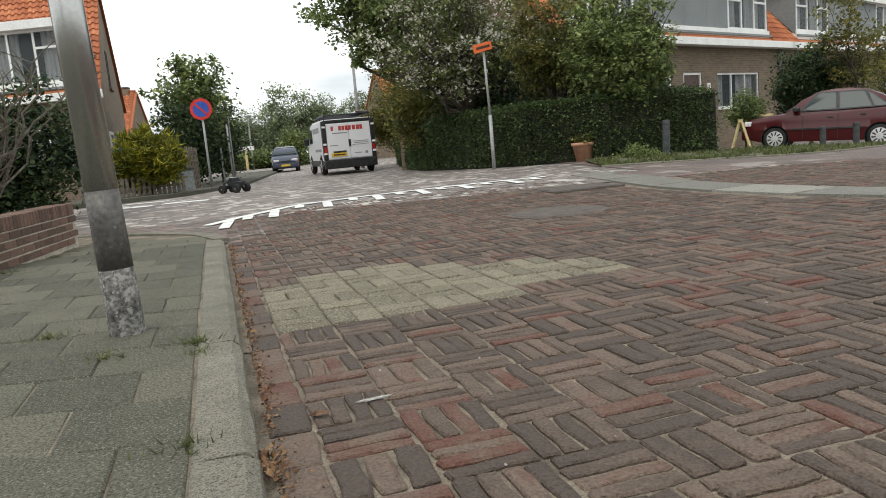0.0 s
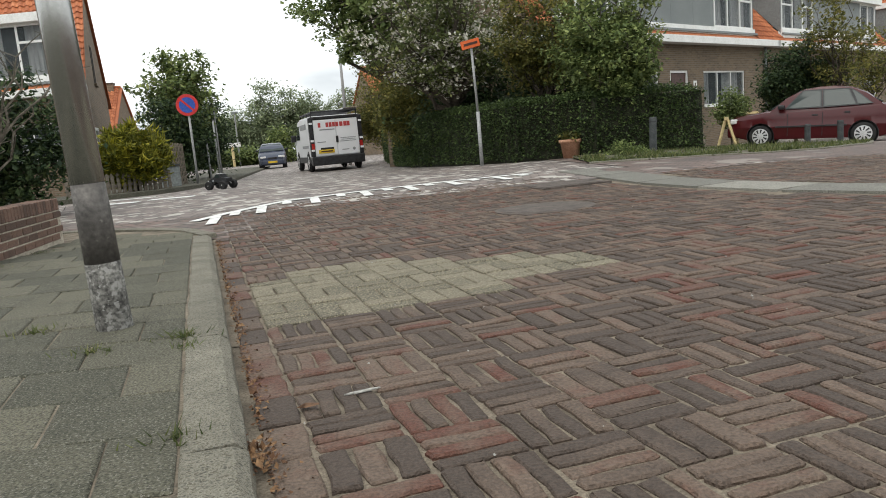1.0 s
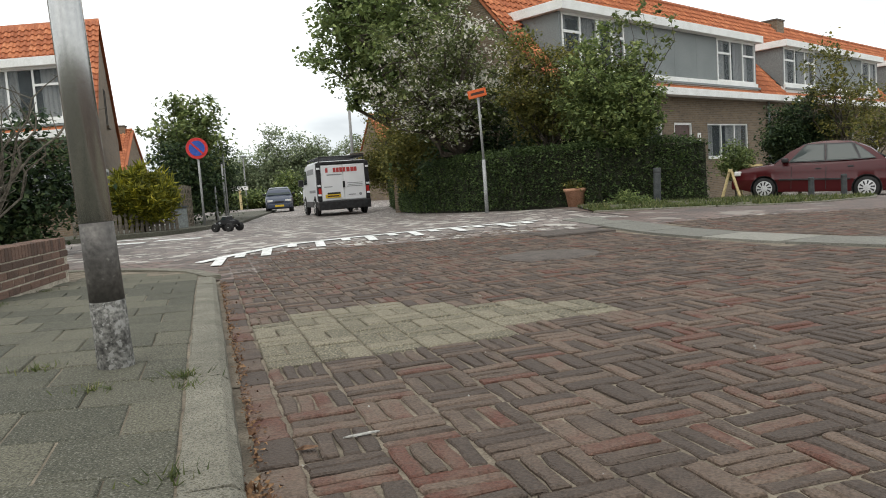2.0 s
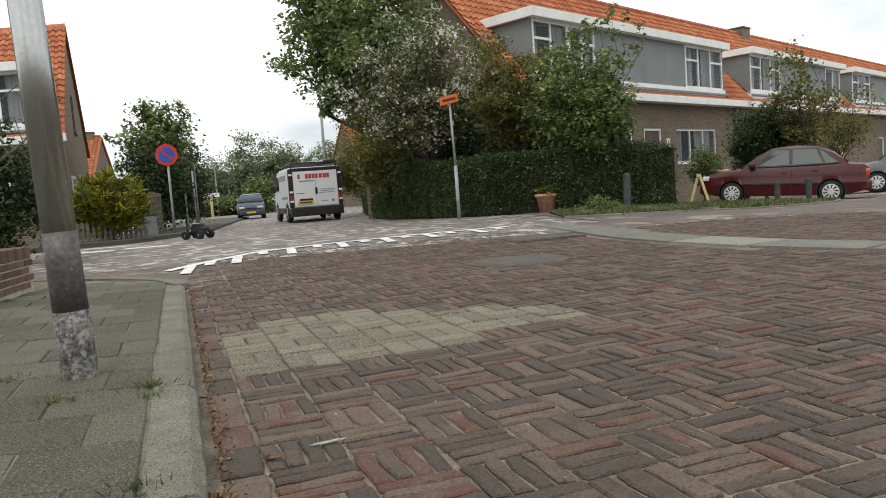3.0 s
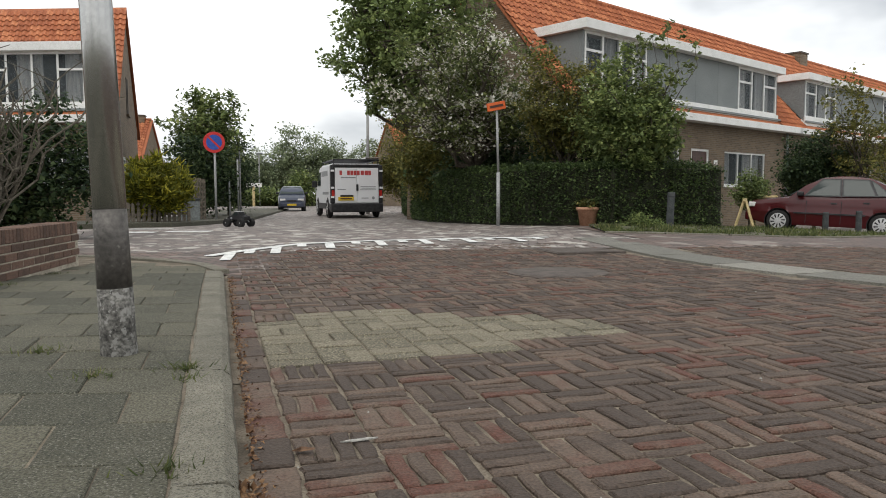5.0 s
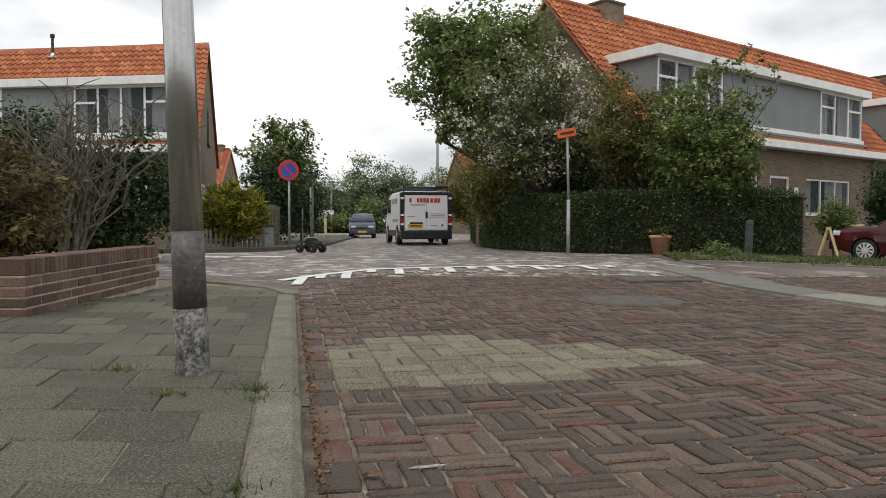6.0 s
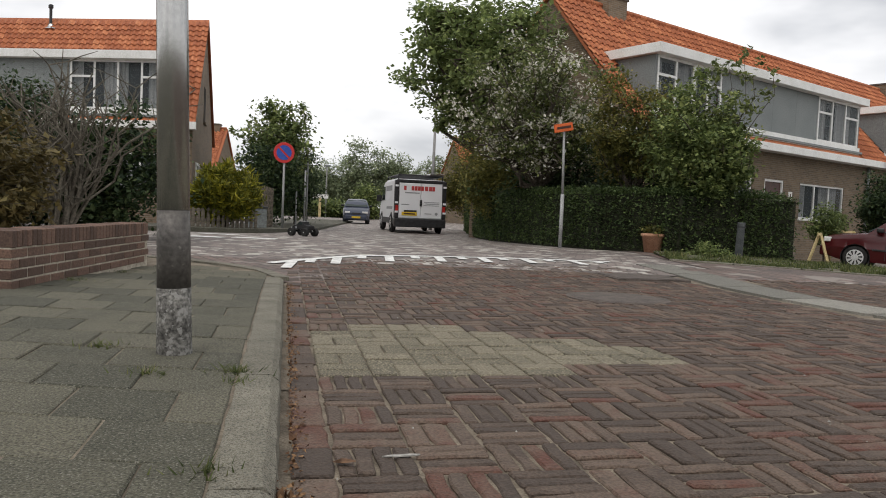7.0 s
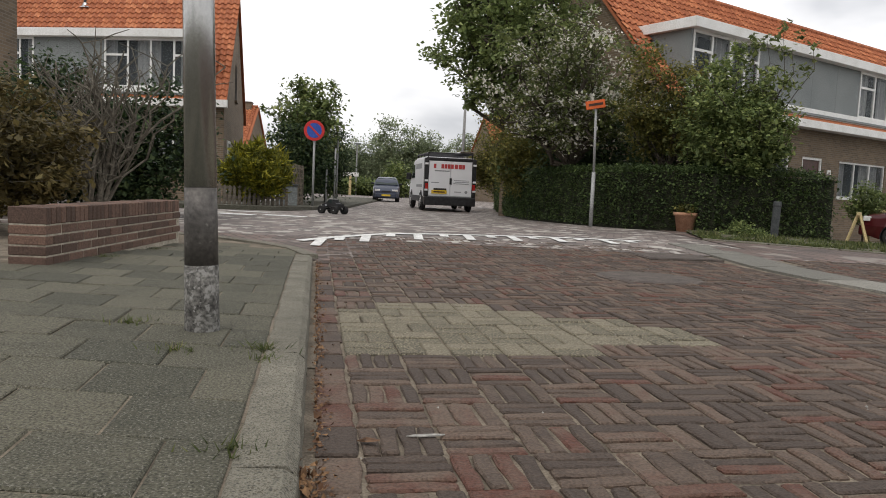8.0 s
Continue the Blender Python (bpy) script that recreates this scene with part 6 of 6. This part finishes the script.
HATCH_TOP = [(-1.82, 0.90), (-1.72, 1.0), (-1.0, 1.03), (0.0, 1.02), (0.95, 0.99), (1.45, 0.90), (1.7, 0.78), (1.84, 0.64)]
HATCH_HALF = [(-1.82, 0.72), (-1.6, 0.79), (0.0, 0.83), (1.2, 0.82), (1.6, 0.76), (1.84, 0.62)]
blue = car(pose(-4.85, 41.5, gz(-4.7, 41.5), 0, 0, -84) @ Matrix.Scale(0.9, 4), "dark blue small hatchback parked facing down the street", M_CARBLUE, HATCH_TOP, HATCH_HALF,
           (1.05, 0.35, -1.25, -1.7, 1.0, 1.02, 1.5, 0.76, 0.56), (1.15, -1.15), 0.29,
           [(0.7, 0.32, -0.2, -0.18), (-0.28, -0.26, -1.2, -1.05)])


def van_build(m):
    v = thing("van", m, "white panel van with red lettering and roof rack", "van")
    W = 0.95
    prof = [(0.0, 0.42), (-0.02, 1.0), (0.05, 1.85), (0.16, 1.98), (3.0, 2.0), (3.45, 1.9), (4.1, 1.16), (4.62, 1.0), (4.75, 0.7), (4.75, 0.3), (0.05, 0.3)]
    bm = prism(bmesh.new(), prof, -W, W)
    bmesh.ops.bevel(bm, geom=[e for e in bm.edges if abs(e.verts[0].co.y - e.verts[1].co.y) < 0.01], offset=0.07, segments=3, affect="EDGES")
    part("body", bm, M_VANWHITE, v, "white painted body", False)
    part("rear_bumper", bx(-0.14, 0.25, -W - 0.01, W + 0.01, 0.2, 0.52, bevel=0.04), M_BLACK, v, "black plastic rear bumper")
    for sg in (1, -1):
        part("rear_pillar", bx(-0.045, 0.22, sg * (W - 0.06) - 0.075, sg * (W - 0.06) + 0.075, 0.52, 1.93, bevel=0.03), M_BLACK, v, "black rear corner panel")
        part("tail_light", bx(-0.065, 0.0, sg * (W - 0.07) - 0.055, sg * (W - 0.07) + 0.055, 0.78, 1.0, bevel=0.01), M_LAMPRED, v)
        for z in (0.72, 1.06, 1.68):
            part("hinge", bx(-0.07, -0.03, sg * (W - 0.05) - 0.06, sg * (W - 0.05) + 0.06, z, z + 0.07, bevel=0.008), M_VANWHITE, v)
        part("door", bx(-0.05, 0.0, min(sg * 0.006, sg * (W - 0.15)), max(sg * 0.006, sg * (W - 0.15)), 0.54, 1.82, bevel=0.02), M_VANWHITE, v, "white rear door")
        part("side_skirt", bx(0.3, 4.3, sg * W - 0.012, sg * W + 0.012, 0.3, 0.52), M_BLACK, v)
        part("cab_window", inset_quad([(3.98, sg * W, 1.2), (2.95, sg * W, 1.2), (2.95, sg * W, 1.75), (3.45, sg * W, 1.75)], 0.04, (0, sg, 0)), M_CARGLASS, v)
        part("mirror", bx(3.85, 4.0, sg * (W + 0.14) - 0.1, sg * (W + 0.14) + 0.1, 1.15, 1.42, bevel=0.03), M_BLACK, v)
        part("side_stripe", bx(0.9, 2.7, sg * W - 0.006, sg * W + 0.006, 1.55, 1.75), M_GREYTXT, v, "grey side lettering bar")
        part("text_bar", bx(0.7, 2.4, sg * W - 0.006, sg * W + 0.006, 0.85, 0.95), M_GREYTXT, v)
        for xw in (0.95, 3.95):
            part("wheel_arch", lathe(bmesh.new(), [(0.40, -0.1), (0.40, 0.004), (0.36, 0.005)], 28, pose(xw, sg * W, 0.34, -90 * sg, 0, 0)), M_BLACK, v)
            wheel(v, xw, sg * (W - 0.06), 0.33, 0.2)
        part("rack_rail", tube(bmesh.new(), (0.1, sg * (W - 0.12), 2.12), (3.2, sg * (W - 0.12), 2.12), 0.025, 0.025, 8), M_BLACK, v)
        for x in (0.15, 1.2, 2.2, 3.1):
            part("rack_foot", tube(bmesh.new(), (x, sg * (W - 0.12), 1.96), (x, sg * (W - 0.12), 2.12), 0.02, 0.02, 6), M_BLACK, v)
    for x in (0.12, 0.7, 1.3, 1.9, 2.5, 3.1):
        part("rack_bar", tube(bmesh.new(), (x, -W + 0.1, 2.13), (x, W - 0.1, 2.13), 0.025, 0.025, 8), M_BLACK, v)
    part("roof_load", bx(0.1, 1.6, -0.85, -0.35, 2.155, 2.22, bevel=0.01), M_ZINC, v, "grey ladder on the rack")
    part("roof_trim", bx(-0.03, 0.12, -W + 0.05, W - 0.05, 1.84, 1.955, bevel=0.03), M_BLACK, v, "black roof edge")
    part("handle", bx(-0.075, -0.045, -0.05, 0.035, 0.98, 1.22, bevel=0.02), M_BLACK, v, "black door handle")
    part("plate_holder", bx(-0.06, -0.045, 0.14, 0.62, 0.69, 0.83), M_BLACK, v)
    part("number_plate", bx(-0.072, -0.0605, 0.13, 0.7, 0.63, 0.76), M_PLATE, v, "yellow number plate")
    part("plate_bar", bx(-0.075, -0.0725, 0.2, 0.62, 0.67, 0.72), M_DARKTXT, v)
    # wide lettering drawn as bars
    for y0, w in ((0.64, 0.09), (0.36, 0.1), (0.24, 0.1), (0.12, 0.1), (0.0, 0.1), (-0.14, 0.12), (-0.29, 0.12), (-0.42, 0.1)):
        part("letter_bar", bx(-0.056, -0.0505, y0 - w, y0, 1.56, 1.72), M_REDTXT, v, "red lettering bar")
    part("text_bar", bx(-0.056, -0.0505, 0.05, 0.6, 1.45, 1.49), M_GREYTXT, v)
    for z in (1.13, 1.07, 1.01):
        part("text_bar", bx(-0.056, -0.0505, -0.7, -0.1 - (z % 0.1), z, z + 0.02), M_GREYTXT, v)
    part("text_bar", bx(-0.056, -0.0505, 0.42, 0.72, 1.02, 1.05), M_GREYTXT, v)
    part("text_bar", bx(-0.056, -0.0505, -0.42, -0.16, 0.7, 0.73), M_GREYTXT, v)
    part("badge", lathe(bmesh.new(), [(0.055, 0), (0.055, 0.006), (0.035, 0.006)], 20, pose(-0.0505, -0.6, 0.72, 0, -90, 0)), M_GREYTXT, v)


van_build(pose(-0.85, 27.4, gz(-0.67, 28) + 0.03, 0, 0, 101.5))

# ---- toy truck ----
toy = thing("toy_truck", pose(-2.75, 14.6, gz(-2.75, 14.6) + 0.002, 0, 0, 150) @ Matrix.Scale(1.08, 4), "black radio-controlled monster truck with knobbly wheels", "toy car")
part("chassis", bx(-0.15, 0.15, -0.045, 0.045, 0.075, 0.11, bevel=0.01), M_BLACK, toy)
bm = prism(bmesh.new(), [(-0.2, 0.12), (-0.2, 0.19), (-0.08, 0.2), (-0.06, 0.265), (0.04, 0.268), (0.075, 0.2), (0.2, 0.175), (0.21, 0.12)], -0.085, 0.085)
bmesh.ops.bevel(bm, geom=bm.edges[:], offset=0.01, segments=2, affect="EDGES")
part("body", bm, M_BLACK, toy, "glossy black body shell")
part("roof", bx(-0.055, 0.04, -0.075, 0.075, 0.269, 0.276, bevel=0.003), M_HUBCAP, toy, "pale roof panel")
for sg in (1, -1):
    part("window", inset_quad([(0.06, sg * 0.085, 0.205), (-0.05, sg * 0.085, 0.205), (-0.045, sg * 0.085, 0.255), (0.03, sg * 0.085, 0.255)], 0.05, (0, sg, 0), 0.003), M_CARGLASS, toy)
    part("decal", lathe(bmesh.new(), [(0.022, 0), (0.022, 0.002)], 16, pose(0.1, sg * 0.0855, 0.155, -90 * sg, 0, 0)), M_GREYTXT, toy, "round grey decal")
    part("bumper_bar", tube(bmesh.new(), (0.2, sg * 0.05, 0.12), (0.24, sg * 0.05, 0.15), 0.006, 0.006, 6), M_HUBCAP, toy)
    part("headlight", bx(0.2, 0.215, sg * 0.055 - 0.016, sg * 0.055 + 0.016, 0.14, 0.165, bevel=0.004), M_LAMPCLEAR, toy)
    for x in (-0.155, 0.155):
        w = new("wheel", None)
        w.parent = toy
        mm = pose(x, sg * 0.135, 0.075, -90 * sg, 0, 0)
        part("tyre", lathe(bmesh.new(), [(0.042, -0.04), (0.066, -0.042), (0.075, -0.03), (0.075, 0.03), (0.066, 0.042), (0.042, 0.038)], 22, mm), M_RUBBER, w, "knobbly black tyre")
        part("rim", lathe(bmesh.new(), [(0.042, 0.02), (0.036, 0.034), (0.012, 0.03), (0.008, 0.04)], 18, mm), M_HUBCAP, w, "silver rim")
        part("shock", tube(bmesh.new(), (x * 0.8, sg * 0.05, 0.15), (x, sg * 0.1, 0.08), 0.009, 0.009, 8), M_HUBCAP, toy)
        part("axle", tube(bmesh.new(), (x, 0, 0.078), (x, sg * 0.1, 0.076), 0.01, 0.01, 8), M_BLACK, toy)
